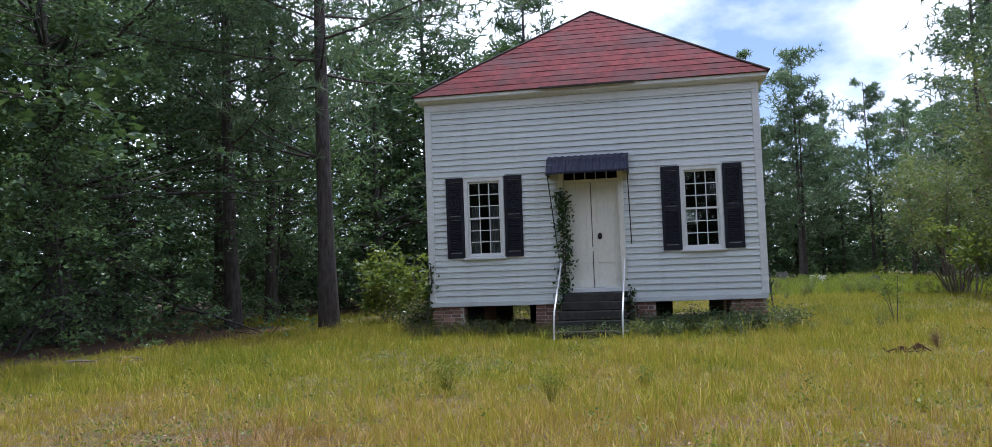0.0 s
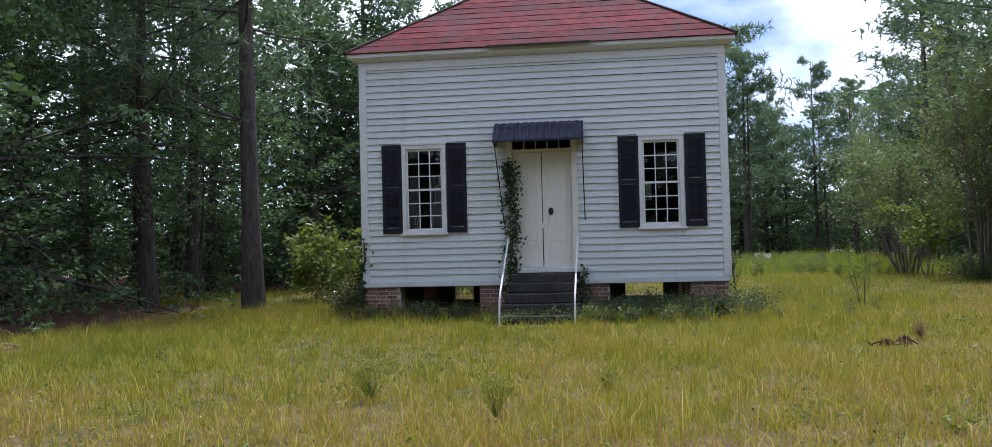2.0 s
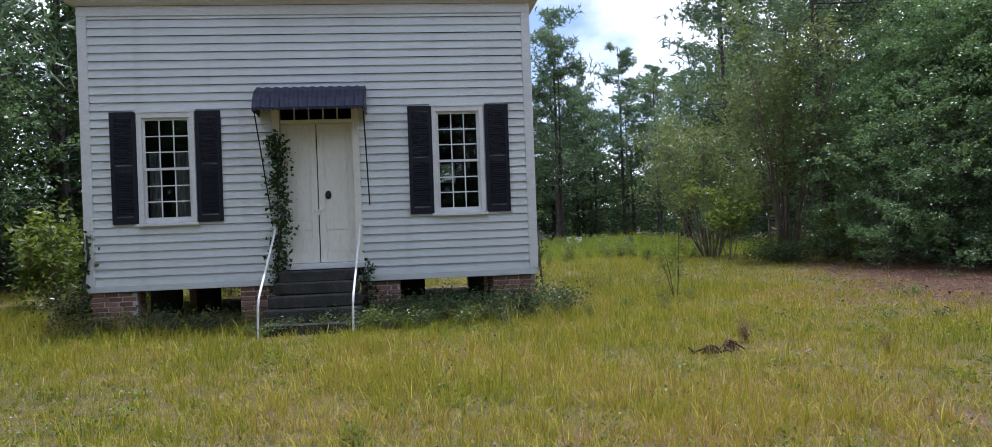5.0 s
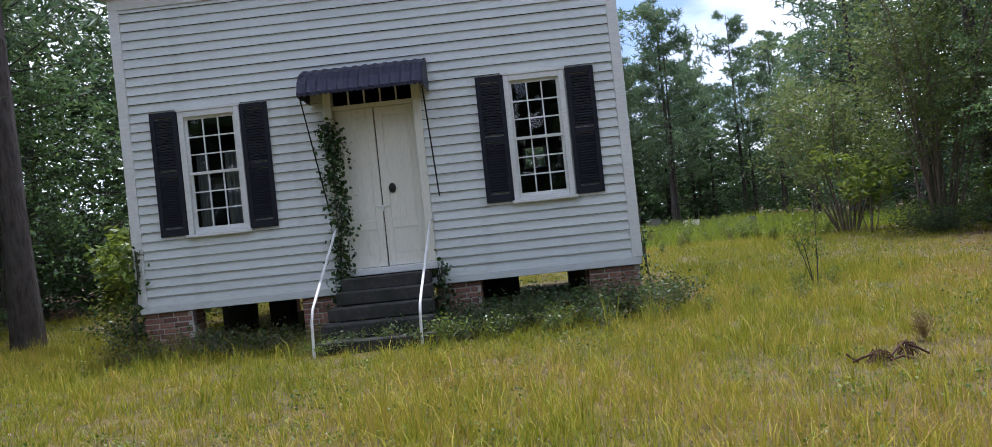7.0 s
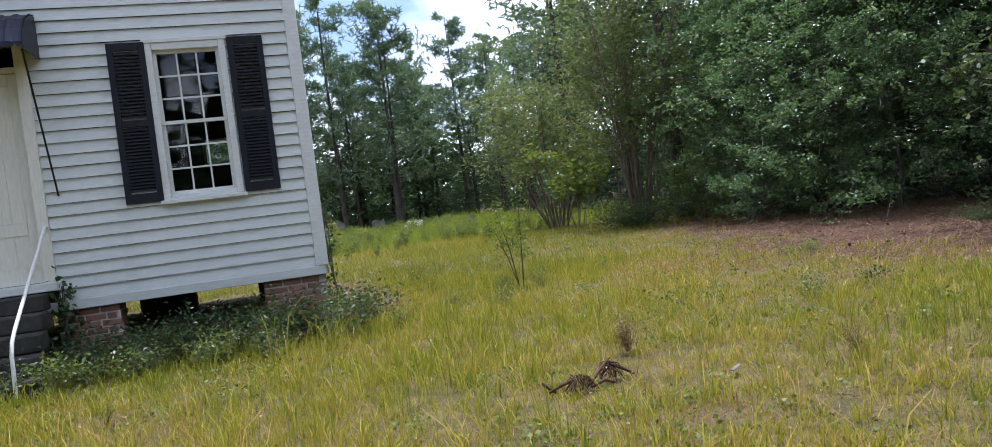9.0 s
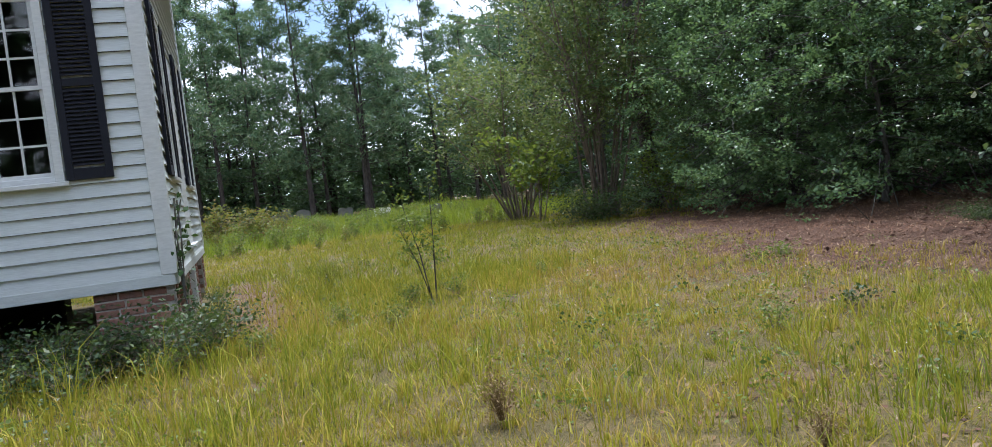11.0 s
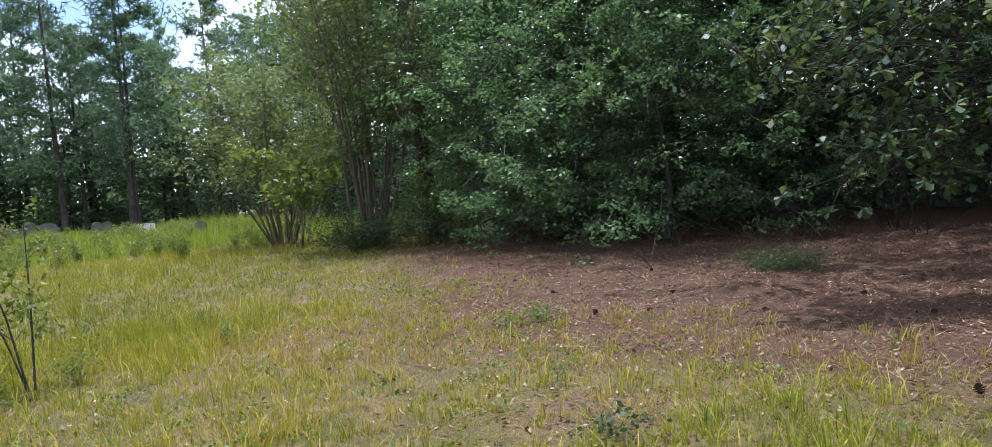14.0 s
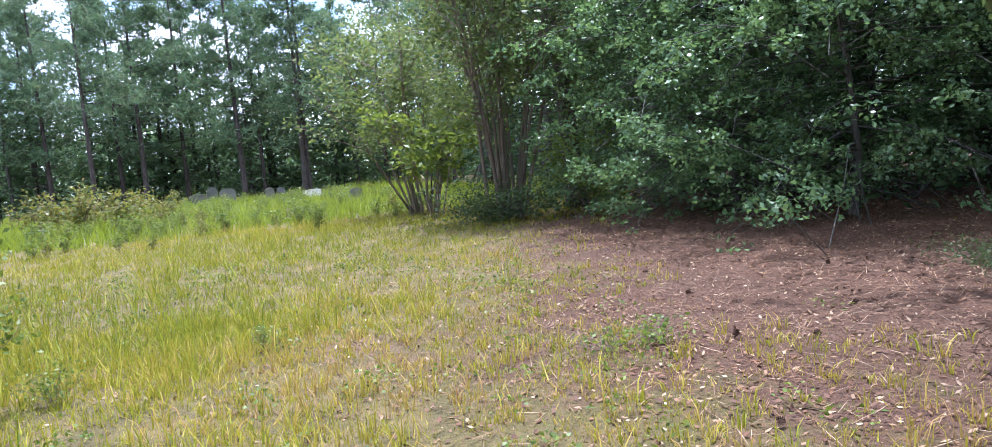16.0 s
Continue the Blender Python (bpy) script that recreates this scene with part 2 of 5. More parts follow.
# window glass
M_GLASS = bpy.data.materials.new("window_glass")
M_GLASS.use_nodes = True
gn, gl = M_GLASS.node_tree.nodes, M_GLASS.node_tree.links
gn.remove(gn["Principled BSDF"])
gt, gg, gm, gf = (gn.new("ShaderNode" + k) for k in ("BsdfTransparent", "BsdfGlossy", "MixShader", "Fresnel"))
gt.inputs["Color"].default_value = (0.80, 0.84, 0.83, 1)
gg.inputs["Roughness"].default_value = 0.02
gf.inputs["IOR"].default_value = 1.45
gw = noise_node(gn, gl, 3.0, 2, 0.5)
gb = gn.new("ShaderNodeBump")
gb.inputs["Strength"].default_value, gb.inputs["Distance"].default_value = 0.06, 0.01
gl.new(gw.outputs["Fac"], gb.inputs["Height"])
gl.new(gb.outputs["Normal"], gg.inputs["Normal"])
gl.new(gf.outputs[0], gm.inputs["Fac"])
gl.new(gt.outputs[0], gm.inputs[1])
gl.new(gg.outputs[0], gm.inputs[2])
gl.new(gm.outputs[0], gn["Material Output"].inputs["Surface"])

# ground: soil under grass, pine straw, bare sand, by the plan's own wear
M_GROUND, n, l, b = material("ground", 0.95)
fine = noise_node(n, l, 38.0, 6, 0.7)
mid = noise_node(n, l, 3.0, 6, 0.65)
green = ramp(n, [(0.34, (0.048, 0.040, 0.012)), (0.5, (0.125, 0.098, 0.028)), (0.66, (0.25, 0.17, 0.075))])
l.new(mix(n, l, 0.5, fine.outputs["Fac"], mid.outputs["Fac"]), green.inputs["Fac"])
straw_c = ramp(n, [(0.30, (0.028, 0.012, 0.006)), (0.48, (0.080, 0.036, 0.018)), (0.66, (0.145, 0.076, 0.040)), (0.8, (0.30, 0.21, 0.13))])
l.new(fine.outputs["Fac"], straw_c.inputs["Fac"])
sand_c = ramp(n, [(0.3, (0.09, 0.052, 0.026)), (0.55, (0.17, 0.105, 0.058)), (0.75, (0.29, 0.20, 0.13))])
l.new(fine.outputs["Fac"], sand_c.inputs["Fac"])
a1, a2 = n.new("ShaderNodeAttribute"), n.new("ShaderNodeAttribute")
a1.attribute_name, a2.attribute_name = "straw", "sand"


def torn(source, low, high):
    """The edge of a worn patch, broken up by the grain."""
    s = n.new("ShaderNodeMath")
    s.operation = "ADD"
    l.new(source, s.inputs[0])
    t = n.new("ShaderNodeMath")
    t.operation = "MULTIPLY_ADD"
    l.new(mid.outputs["Fac"], t.inputs[0])
    t.inputs[1].default_value, t.inputs[2].default_value = 1.3, -0.65
    l.new(t.outputs[0], s.inputs[1])
    r = ramp(n, [(low, (0, 0, 0)), (high, (1, 1, 1))])
    l.new(s.outputs[0], r.inputs["Fac"])
    return r.outputs["Color"]


gcol = mix(n, l, torn(a1.outputs["Fac"], 0.35, 0.65), green.outputs["Color"], straw_c.outputs["Color"])
gcol = mix(n, l, torn(a2.outputs["Fac"], 0.4, 0.7), gcol, sand_c.outputs["Color"])
l.new(gcol, b.inputs["Base Color"])
bump(n, l, b, fine.outputs["Fac"], 0.9, 0.04)


# ---- builders ----
def add_box(bm, x0, x1, y0, y1, z0, z1, bevel=0.0):
    v = [bm.verts.new(p) for p in ((x0, y0, z0), (x1, y0, z0), (x1, y1, z0), (x0, y1, z0), (x0, y0, z1), (x1, y0, z1), (x1, y1, z1), (x0, y1, z1))]
    f = [bm.faces.new([v[k] for k in q]) for q in ((3, 2, 1, 0), (4, 5, 6, 7), (0, 1, 5, 4), (1, 2, 6, 5), (2, 3, 7, 6), (3, 0, 4, 7))]
    if bevel:
        bmesh.ops.bevel(bm, geom=list({e for q in f for e in q.edges}), offset=bevel, segments=1, affect="EDGES")


def boxes(*rows, bevel=0.0):
    bm = bmesh.new()
    for r in rows:
        add_box(bm, *r, bevel=bevel)
    return bm


def mesh_of(name, bm, mat_):
    me = bpy.data.meshes.new(name)
    bm.to_mesh(me)
    bm.free()
    me.materials.append(mat_)
    return me


def part(name, bm, mat_, parent=None, label="", smooth=False):
    me = bm if isinstance(bm, bpy.types.Mesh) else mesh_of(name, bm, mat_)
    if smooth:
        me.shade_smooth()
    ob = new(name, me)
    ob.parent = parent
    if label:
        ob["label"] = label
    return ob


def raw_mesh(name, verts, faces, mat_, smooth=False):
    """A mesh from arrays; all faces have the same number of corners."""
    verts, faces = np.asarray(verts, np.float32), np.asarray(faces, np.int32)
    me = bpy.data.meshes.new(name)
    k = faces.shape[1]
    me.vertices.add(len(verts))
    me.vertices.foreach_set("co", verts.ravel())
    me.loops.add(faces.size)
    me.loops.foreach_set("vertex_index", faces.ravel())
    me.polygons.add(len(faces))
    me.polygons.foreach_set("loop_start", np.arange(0, faces.size, k, dtype=np.int32))
    me.polygons.foreach_set("loop_total", np.full(len(faces), k, np.int32))
    me.update(calc_edges=True)
    me.materials.append(mat_)
    if smooth:
        me.shade_smooth()
    return me


class Tubes:
    """Tapered round limbs collected into one mesh."""

    def __init__(self, sides=7):
        self.v, self.f, self.sides = [], [], sides

    def add(self, pts, radii, sides=None):
        s = sides or self.sides
        pts = [Vector(p) for p in pts]
        base = sum(len(a) for a in self.v)
        ring = []
        for k, p in enumerate(pts):
            d = (pts[min(k + 1, len(pts) - 1)] - pts[max(k - 1, 0)]).normalized()
            u = d.orthogonal().normalized() if abs(d.z) > 0.95 else d.cross(Vector((0, 0, 1))).normalized()
            w = d.cross(u)
            ring.append([p + (u * math.cos(a) + w * math.sin(a)) * float(radii[k]) for a in np.linspace(0, 2 * math.pi, s, endpoint=False)])
        self.v.append(np.array([tuple(q) for r in ring for q in r]))
        for k in range(len(pts) - 1):
            for j in range(s):
                a, c = base + k * s + j, base + k * s + (j + 1) % s
                self.f.append((a, c, c + s, a + s))

    def mesh(self, name, mat_):
        return raw_mesh(name, np.concatenate(self.v), self.f, mat_, True)


def leaf_mesh(name, centers, length, width, rng, mat_, flat=0.5, droop=0.0):
    """One folded four-cornered leaf at each centre."""
    c = np.asarray(centers)
    k = len(c)
    u = rng.normal(size=(k, 3))
    u[:, 2] = u[:, 2] * (1 - flat) - droop
    u /= np.linalg.norm(u, axis=1)[:, None]
    r = rng.normal(size=(k, 3)) * np.array([1 - flat * 0.6, 1 - flat * 0.6, 1.0])
    v = np.cross(u, r)
    v /= np.linalg.norm(v, axis=1)[:, None] + 1e-9
    w = np.cross(u, v)
    s = rng.uniform(0.65, 1.3, (k, 1))
    le, wi = length * s, width * s
    q = np.stack([c - u * le / 2, c + v * wi / 2 + w * wi * 0.18, c + u * le / 2, c - v * wi / 2 + w * wi * 0.18], 1)
    return raw_mesh(name, q.reshape(-1, 3), np.arange(4 * k).reshape(-1, 4), mat_)


def needle_mesh(name, tips, rng, mat_, count=18, length=0.26, width=0.014):
    """Tufts of long needles, one at each tip."""
    t = np.repeat(np.asarray(tips), count, 0)
    k = len(t)
    d = rng.normal(size=(k, 3)) + np.array([0, 0, 0.35])
    d /= np.linalg.norm(d, axis=1)[:, None]
    s = np.cross(d, rng.normal(size=(k, 3)))
    s /= np.linalg.norm(s, axis=1)[:, None] + 1e-9
    ln = length * rng.uniform(0.7, 1.15, (k, 1))
    q = np.stack([t - s * width, t + s * width, t + d * ln + np.array([0, 0, -0.04])], 1)
    return raw_mesh(name, q.reshape(-1, 3), np.arange(3 * k).reshape(-1, 3), mat_)


def stand(name, mesh_parts, m, label, category, group="", scale=1.0, kind=""):
    """A thing: an Empty at its base with one child per (name, mesh, label)."""
    e = new(name)
    e.matrix_basis = m
    e.scale = (scale,) * 3
    for pn, me, lb in mesh_parts:
        part(pn, me, None, e, lb)
    return tagged(e, label, category, group, kind)


def broadleaf(seed, h, r0, spread, leaves, leaf, low=0.15, mat_leaf=None, mat_bark=None, lean=0.0, limbs=22, shape=0.6, floor_=0.08, lift=0.0, limb=0.34, droop=0.18, spray=1.0, flat=0.66, cone=0.0):
    """Trunk with limbs, and a crown of leaf sprays along them. low: where the crown begins, of the height."""
    rng = np.random.default_rng(seed)
    tb = Tubes(8)
    top = np.array([lean * h + rng.normal() * 0.2, rng.normal() * 0.2, h * 0.95])
    ks = np.linspace(0, 1, 9)
    stem = [top * k + np.array([math.sin(k * 5 + seed) * 0.12, math.cos(k * 4 + seed) * 0.12, 0]) * (k > 0) for k in ks]
    tb.add(stem, [r0 * (1.35 if k == 0 else 1 - 0.88 * k) for k in ks])
    spots = []
    for j in range(limbs):
        k = low + (0.97 - low) * ((j + rng.uniform(0, 1)) / limbs)
        a = rng.uniform(0, 2 * math.pi)
        s = np.array([np.interp(k, ks, [p[q] for p in stem]) for q in range(3)])
        fall = (k - low) / (1 - low)
        ln = spread * (math.sin(math.pi * (0.22 + 0.74 * fall)) ** shape) * rng.uniform(0.7, 1.15) * (1 + cone * (0.5 - fall))
        rise = lift + rng.uniform(-0.15, 0.45) + 0.5 * fall - 0.25 * (fall < 0.25)
        d = np.array([math.cos(a), math.sin(a), rise])
        pts = [s + d * ln * q + np.array([0, 0, -droop * ln * q * q]) + rng.normal(0, 0.06, 3) * (q > 0) for q in (0, 0.35, 0.7, 1.0)]
        rr = max(0.008, r0 * limb * (1 - 0.6 * k))
        tb.add(pts, [rr, rr * 0.65, rr * 0.38, 0.008], 5)
        across = np.array([-d[1], d[0], 0.0])
        for q in np.linspace(0.3, 1.05, 6):
            p = s + d * ln * q + np.array([0, 0, -droop * ln * q * q])
            for _ in range(1 + (q > 0.45)):
                side = across * rng.normal(0, 0.30 * ln * (0.45 + 0.3 * q)) + np.array([0, 0, rng.normal(0, 0.09 * ln)])
                spots.append(p + side)
                if rng.random() < 0.55:
                    tb.add([p - d * ln * 0.12, p + side * 0.95], [rr * 0.2 + 0.004, 0.004], 4)
    # each spray is a thin tilted plate of leaves that hangs at its rim
    spots = np.array(spots)
    per = max(1, leaves // len(spots))
    wide = np.repeat(rng.uniform(0.5, 1.25, len(spots)) * (spread * 0.085 + 0.12) * spray, per)
    tilt = np.repeat(rng.normal(0, 0.28, (len(spots), 2)), per, 0)
    a, rad = rng.uniform(0, 2 * math.pi, len(wide)), np.sqrt(rng.uniform(0, 1, len(wide)))
    ox, oy = wide * rad * np.cos(a), wide * rad * np.sin(a)
    oz = tilt[:, 0] * ox + tilt[:, 1] * oy - 0.45 * wide * rad ** 2 + rng.normal(0, 0.045, len(wide))
    pts = np.repeat(spots, per, 0) + np.stack([ox, oy, oz], 1)
    pts = pts[pts[:, 2] > floor_]
    return [("trunk", tb.mesh("trunk", mat_bark or M_BARK), ""), ("crown", leaf_mesh("crown", pts, leaf, leaf * 0.6, rng, mat_leaf or M_LEAF, flat, 0.12), "")]


def pine(seed, h, r0, spread, low=0.4, tufts=620, limbs=30, needles=16, length=0.28, width=0.016, dead=4, lean=0.0):
    """A tall straight pine: plated trunk, bare below, limbs that sweep up, tufts of long needles."""
    rng = np.random.default_rng(seed)
    tb = Tubes(9)
    ks = np.linspace(0, 1, 10)
    stem = [np.array([lean * h * k + 0.10 * math.sin(3 * k + seed), 0.10 * math.sin(2.3 * k + 2 * seed), h * k]) for k in ks]
    tb.add(stem, [r0 * (1.25 if k == 0 else 1 - 0.9 * k) for k in ks])
    tips = []
    for j in range(limbs + dead):
        k = low + (0.98 - low) * ((j - dead + rng.uniform(0, 1)) / limbs) if j >= dead else rng.uniform(low * 0.45, low)
        a = rng.uniform(0, 2 * math.pi)
        s = np.array([np.interp(k, ks, [p[q] for p in stem]) for q in range(3)])
        fall = max(0.0, (k - low) / (1 - low))
        ln = spread * (1.0 - 0.72 * fall) * rng.uniform(0.65, 1.15) * (0.5 if j < dead else 1)
        d = np.array([math.cos(a), math.sin(a), rng.uniform(-0.1, 0.3) + 0.45 * fall])
        line = [s + d * ln * q + np.array([0, 0, ln * 0.16 * (q * q - 0.8 * q)]) for q in (0, 0.33, 0.66, 1.0)]
        rr = max(0.014, r0 * 0.22 * (1 - 0.6 * k))
        tb.add(line, [rr, rr * 0.7, rr * 0.45, 0.01], 5)
        if j < dead:
            continue
        per = max(3, tufts // limbs)
        for _ in range(per):
            q = rng.uniform(0.3, 1.05)
            p = s + d * ln * q + np.array([0, 0, ln * 0.16 * (q * q - 0.8 * q)])
            q = q if rng.random() < 0.65 else 0.95 - 0.12 * rng.integers(0, 4)
            p = s + d * ln * q + np.array([0, 0, ln * 0.16 * (q * q - 0.8 * q)])
            off = rng.normal(0, 0.19 * ln, 3) * np.array([1, 1, 0.5]) + np.array([0, 0, 0.05 * ln])
            tips.append(p + off)
            if rng.random() < 0.12:
                tb.add([p, p + off], [0.012, 0.006], 3)
    return [("trunk", tb.mesh("trunk", M_PINEBARK), ""), ("crown", needle_mesh("crown", tips, rng, M_NEEDLE, needles, length, width), "")]


def shrub(seed, h, r, stems, leaves, leaf, mat_leaf, mat_bark=None, splay=0.5, bare=0.15, thick=0.014, flat=0.4, split=False, puff=0.10, twigs=5):
    """Many stems from one root, leafy from a height of bare."""
    rng = np.random.default_rng(seed)
    tb = Tubes(5)
    spots, single, fine_ = [], [], Tubes(3)
    for j in range(stems):
        if split:
            tb = Tubes(5)
            single.append(tb)
        a = rng.uniform(0, 2 * math.pi)
        out = r * rng.uniform(0.2, 1.0)
        hh = h * rng.uniform(0.6, 1.0) * (1 - 0.25 * out / r)
        root = np.array([math.cos(a), math.sin(a), 0]) * 0.12 * r * rng.uniform(0.2, 1.0)
        tip = root + np.array([math.cos(a) * out * splay * 1.6, math.sin(a) * out * splay * 1.6, hh])
        mid_ = (root + tip) / 2 + rng.normal(0, 0.05 * r, 3) * np.array([1, 1, 0]) - np.array([math.cos(a), math.sin(a), 0]) * out * 0.12
        tb.add([root, mid_, tip], [thick, thick * 0.7, thick * 0.25], 5)
        for _ in range(twigs):
            q = rng.uniform(bare, 1.0)
            p = (1 - q) ** 2 * root + 2 * q * (1 - q) * mid_ + q * q * tip
            e = p + np.array([rng.normal(0, 0.25 * r), rng.normal(0, 0.25 * r), rng.uniform(0, 0.18 * h)])
            (fine_ if split else tb).add([p, e], [thick * 0.4, thick * 0.15], 3)
            spots += [p * (1 - w) + e * w for w in (0.5, 0.8, 1.0)]
    spots = np.array(spots)
    per = max(1, leaves // len(spots))
    sd = puff * r + 0.03
    pts = np.repeat(spots, per, 0) + rng.normal(0, sd, (len(spots) * per, 3))
    pts = pts[pts[:, 2] > 0.02]
    wood = [("stem", t.mesh("stem", mat_bark or M_CRAPEBARK), "") for t in single] or [("stem_cluster", tb.mesh("stem_cluster", mat_bark or M_CRAPEBARK), "")]
    if split:
        wood.append(("twig_spray", fine_.mesh("twig_spray", mat_bark or M_CRAPEBARK), ""))
    return wood + [("foliage", leaf_mesh("foliage", pts, leaf, leaf * 0.5, rng, mat_leaf, flat), "")]


def lay(x, y, turn=0.0, z=0.0):
    return pose(x, y, z, 0, 0, turn)


# ---- ground ----
def straw_edge(y):
    """How far east the grass gives way to pine straw."""
    return np.interp(y, [-30, -8, -3.7, -1.9, 1, 4, 8.4, 14, 40], [15, 11.6, 10.2, 9.5, 9.0, 10.2, 12.4, 17, 30])


def waves(x, y, s, seed):
    """Smooth uneven field between about -1 and 1."""
    r = np.random.default_rng(seed)
    out = 0
    for k in range(5):
        a, p, f = r.uniform(0, 6.28), r.uniform(0, 6.28), s * 1.7 ** k
        out = out + np.sin((x * math.cos(a) + y * math.sin(a)) * f + p) * 0.75 ** k
    return out / 2.6


def ground_zones(x, y):
    """Straw and bare sand, 0 to 1, at places of the plan."""
    s = np.clip(0.5 + (x - straw_edge(y) + 0.7 * waves(x, y, 0.9, 3)) / 3.4, 0, 1)
    left = np.clip(0.5 + (np.minimum(np.hypot((x + 13) / 1.0, (y - 1) / 1.1), 99) * -1 + 5.2) / 2.0, 0, 1) * 0.9
    woods = np.clip((y - 8.5 + 0.8 * waves(x, y, 0.6, 5) - 0.75 * np.clip(x + 8.5, 0, 99)) / 2, 0, 1) * (x < -3)
    s = np.maximum(np.maximum(s, left), woods)
    bare = 1.15 - np.hypot((x + 8.0) / 2.4, (y + 4.5) / 0.75)
    lane = 1.7 - np.hypot((x - 4.0) / 0.42, (y - 2.4) / 3.0)
    spots = 1.5 * (waves(x, y, 1.1, 11) - 0.62) + np.clip(-(y + 6) * 0.12, 0, 0.55) * (waves(x, y, 1.4, 7) > 0.1)
    for px, py, pa, pb in ((2.9, -7.7, 1.3, 0.6), (1.7, -9.6, 1.2, 0.6), (-2.5, -10.3, 2.2, 0.6), (4.7, -5.7, 0.9, 0.45), (6.5, -4.3, 0.9, 0.5), (8.3, -2.6, 0.9, 0.9), (8.0, 1.0, 1.0, 0.8), (3.3, -10.4, 1.3, 0.6), (4.0, -2.2, 0.5, 0.4)):
        spots = np.maximum(spots, 0.82 - np.hypot((x - px) / pa, (y - py) / pb) * 0.8)
    spots = np.where((x > 9) | (x < -4) | ((x > 3) & (y > 2.8) & (y < 30)), spots * 0.4, spots)
    return s, np.clip(np.maximum(np.maximum(bare, lane), spots), 0, 1)


def ground_height(x, y):
    near = np.exp(-(np.hypot(x - 1, y) / 45) ** 4)
    return near * (0.022 * waves(x, y, 1.6, 21) + 0.018 * waves(x, y, 0.5, 22)) - 0.012


inner = np.arange(-30, 30.01, 0.3)
outer = np.array([33, 38, 45, 55, 70, 95, 140, 220, 400, 800, 1600])
line = np.concatenate([-outer[::-1], inner, outer])
gx, gy = np.meshgrid(line, line, indexing="ij")
k = len(line)
idx = np.arange(k * k).reshape(k, k)
quads = np.stack([idx[:-1, :-1], idx[1:, :-1], idx[1:, 1:], idx[:-1, 1:]], -1).reshape(-1, 4)
me = raw_mesh("ground", np.stack([gx.ravel(), gy.ravel(), ground_height(gx, gy).ravel()], 1), quads, M_GROUND, True)
zs, zb = ground_zones(gx.ravel(), gy.ravel())
for nm, val in (("straw", zs), ("sand", zb)):
    at = me.attributes.new(nm, "FLOAT", "POINT")
    at.data.foreach_set("value", val.astype(np.float32))
ground = tagged(new("ground", me), "grassy clearing with pine straw and bare sandy patches", "ground", kind="structure")

# ---- the white clapboard house ----
W, D, ZB, ZT = 3.375, 5.86, 0.60, 4.74
house = tagged(new("house"), "white clapboard house with red hip roof on brick piers", "house")
WIN = ((-2.61, -1.764), (1.806, 2.623))
WZ = (1.60, 3.26)
DX0, DX1, DZ0, DZ1 = -0.62, 0.69, 0.86, 3.42
SIDEWIN = ((0.92, 1.66), (3.78, 4.56))
BOARD = 0.1246


def wall_shell(name, run, holes, depth0, depth1, axis):
    """Sheathing from depth0 to depth1 with openings cut through; runs along x or y."""
    shell = None
    cuts = sorted({run[0], run[1], *(h[k] for h in holes for k in (0, 1))})
    for a, b_ in zip(cuts, cuts[1:]):
        m_ = (a + b_) / 2
        zc = [ZB]
        for h in sorted((h for h in holes if h[0] < m_ < h[1]), key=lambda h: h[2]):
            zc += [h[2], h[3]]
        zc.append(ZT + 0.15)
        for z0, z1 in zip(zc[::2], zc[1::2]):
            bm = boxes((*((a, b_, depth0, depth1) if axis == "x" else (depth0, depth1, a, b_)), z0, z1))
            # Near-black wood here also stands in for the shade inside the rooms.
            piece = part("wall_panel" if shell else name, bm, M_WOODDARK, shell or house)
            shell = shell or piece
    return shell


FRONT_HOLES = [(a + 0.04, b_ - 0.04, WZ[0] + 0.04, WZ[1] - 0.04) for a, b_ in WIN] + [(DX0 + 0.08, DX1 - 0.08, DZ0, DZ1 - 0.06)]
SIDE_HOLES = [(a + 0.04, b_ - 0.04, WZ[0] + 0.04, WZ[1] - 0.04) for a, b_ in SIDEWIN]
front_wall = wall_shell("front_wall", (-W, W), FRONT_HOLES, 0.0, 0.12, "x")
right_wall = wall_shell("right_wall", (0.12, D - 0.12), SIDE_HOLES, W - 0.12, W, "y")
left_wall = wall_shell("left_wall", (0.12, D - 0.12), [], -W, -W + 0.12, "y")
back_wall = wall_shell("back_wall", (-W, W), [(2.01, 2.47, 2.40, 2.82)], D - 0.12, D, "x")
part("floor_deck", boxes((-W + 0.12, W - 0.12, 0.12, D - 0.12, 0.80, 0.86)), M_WOODDARK, house)
part("attic_floor", boxes((-W + 0.12, W - 0.12, 0.12, D - 0.12, 4.70, 4.74)), M_PLASTER, house)
for yy in (0.06, D - 0.2):
    part("sill_beam", boxes((-W + 0.02, W - 0.02, yy, yy + 0.16, 0.60, 0.797)), M_WOODDARK, house)
for yy in np.linspace(0.6, D - 0.7, 8):
    part("joist", boxes((-W + 0.13, W - 0.13, yy, yy + 0.05, 0.62, 0.797)), M_WOODDARK, house)

BOARD_MESH = {}


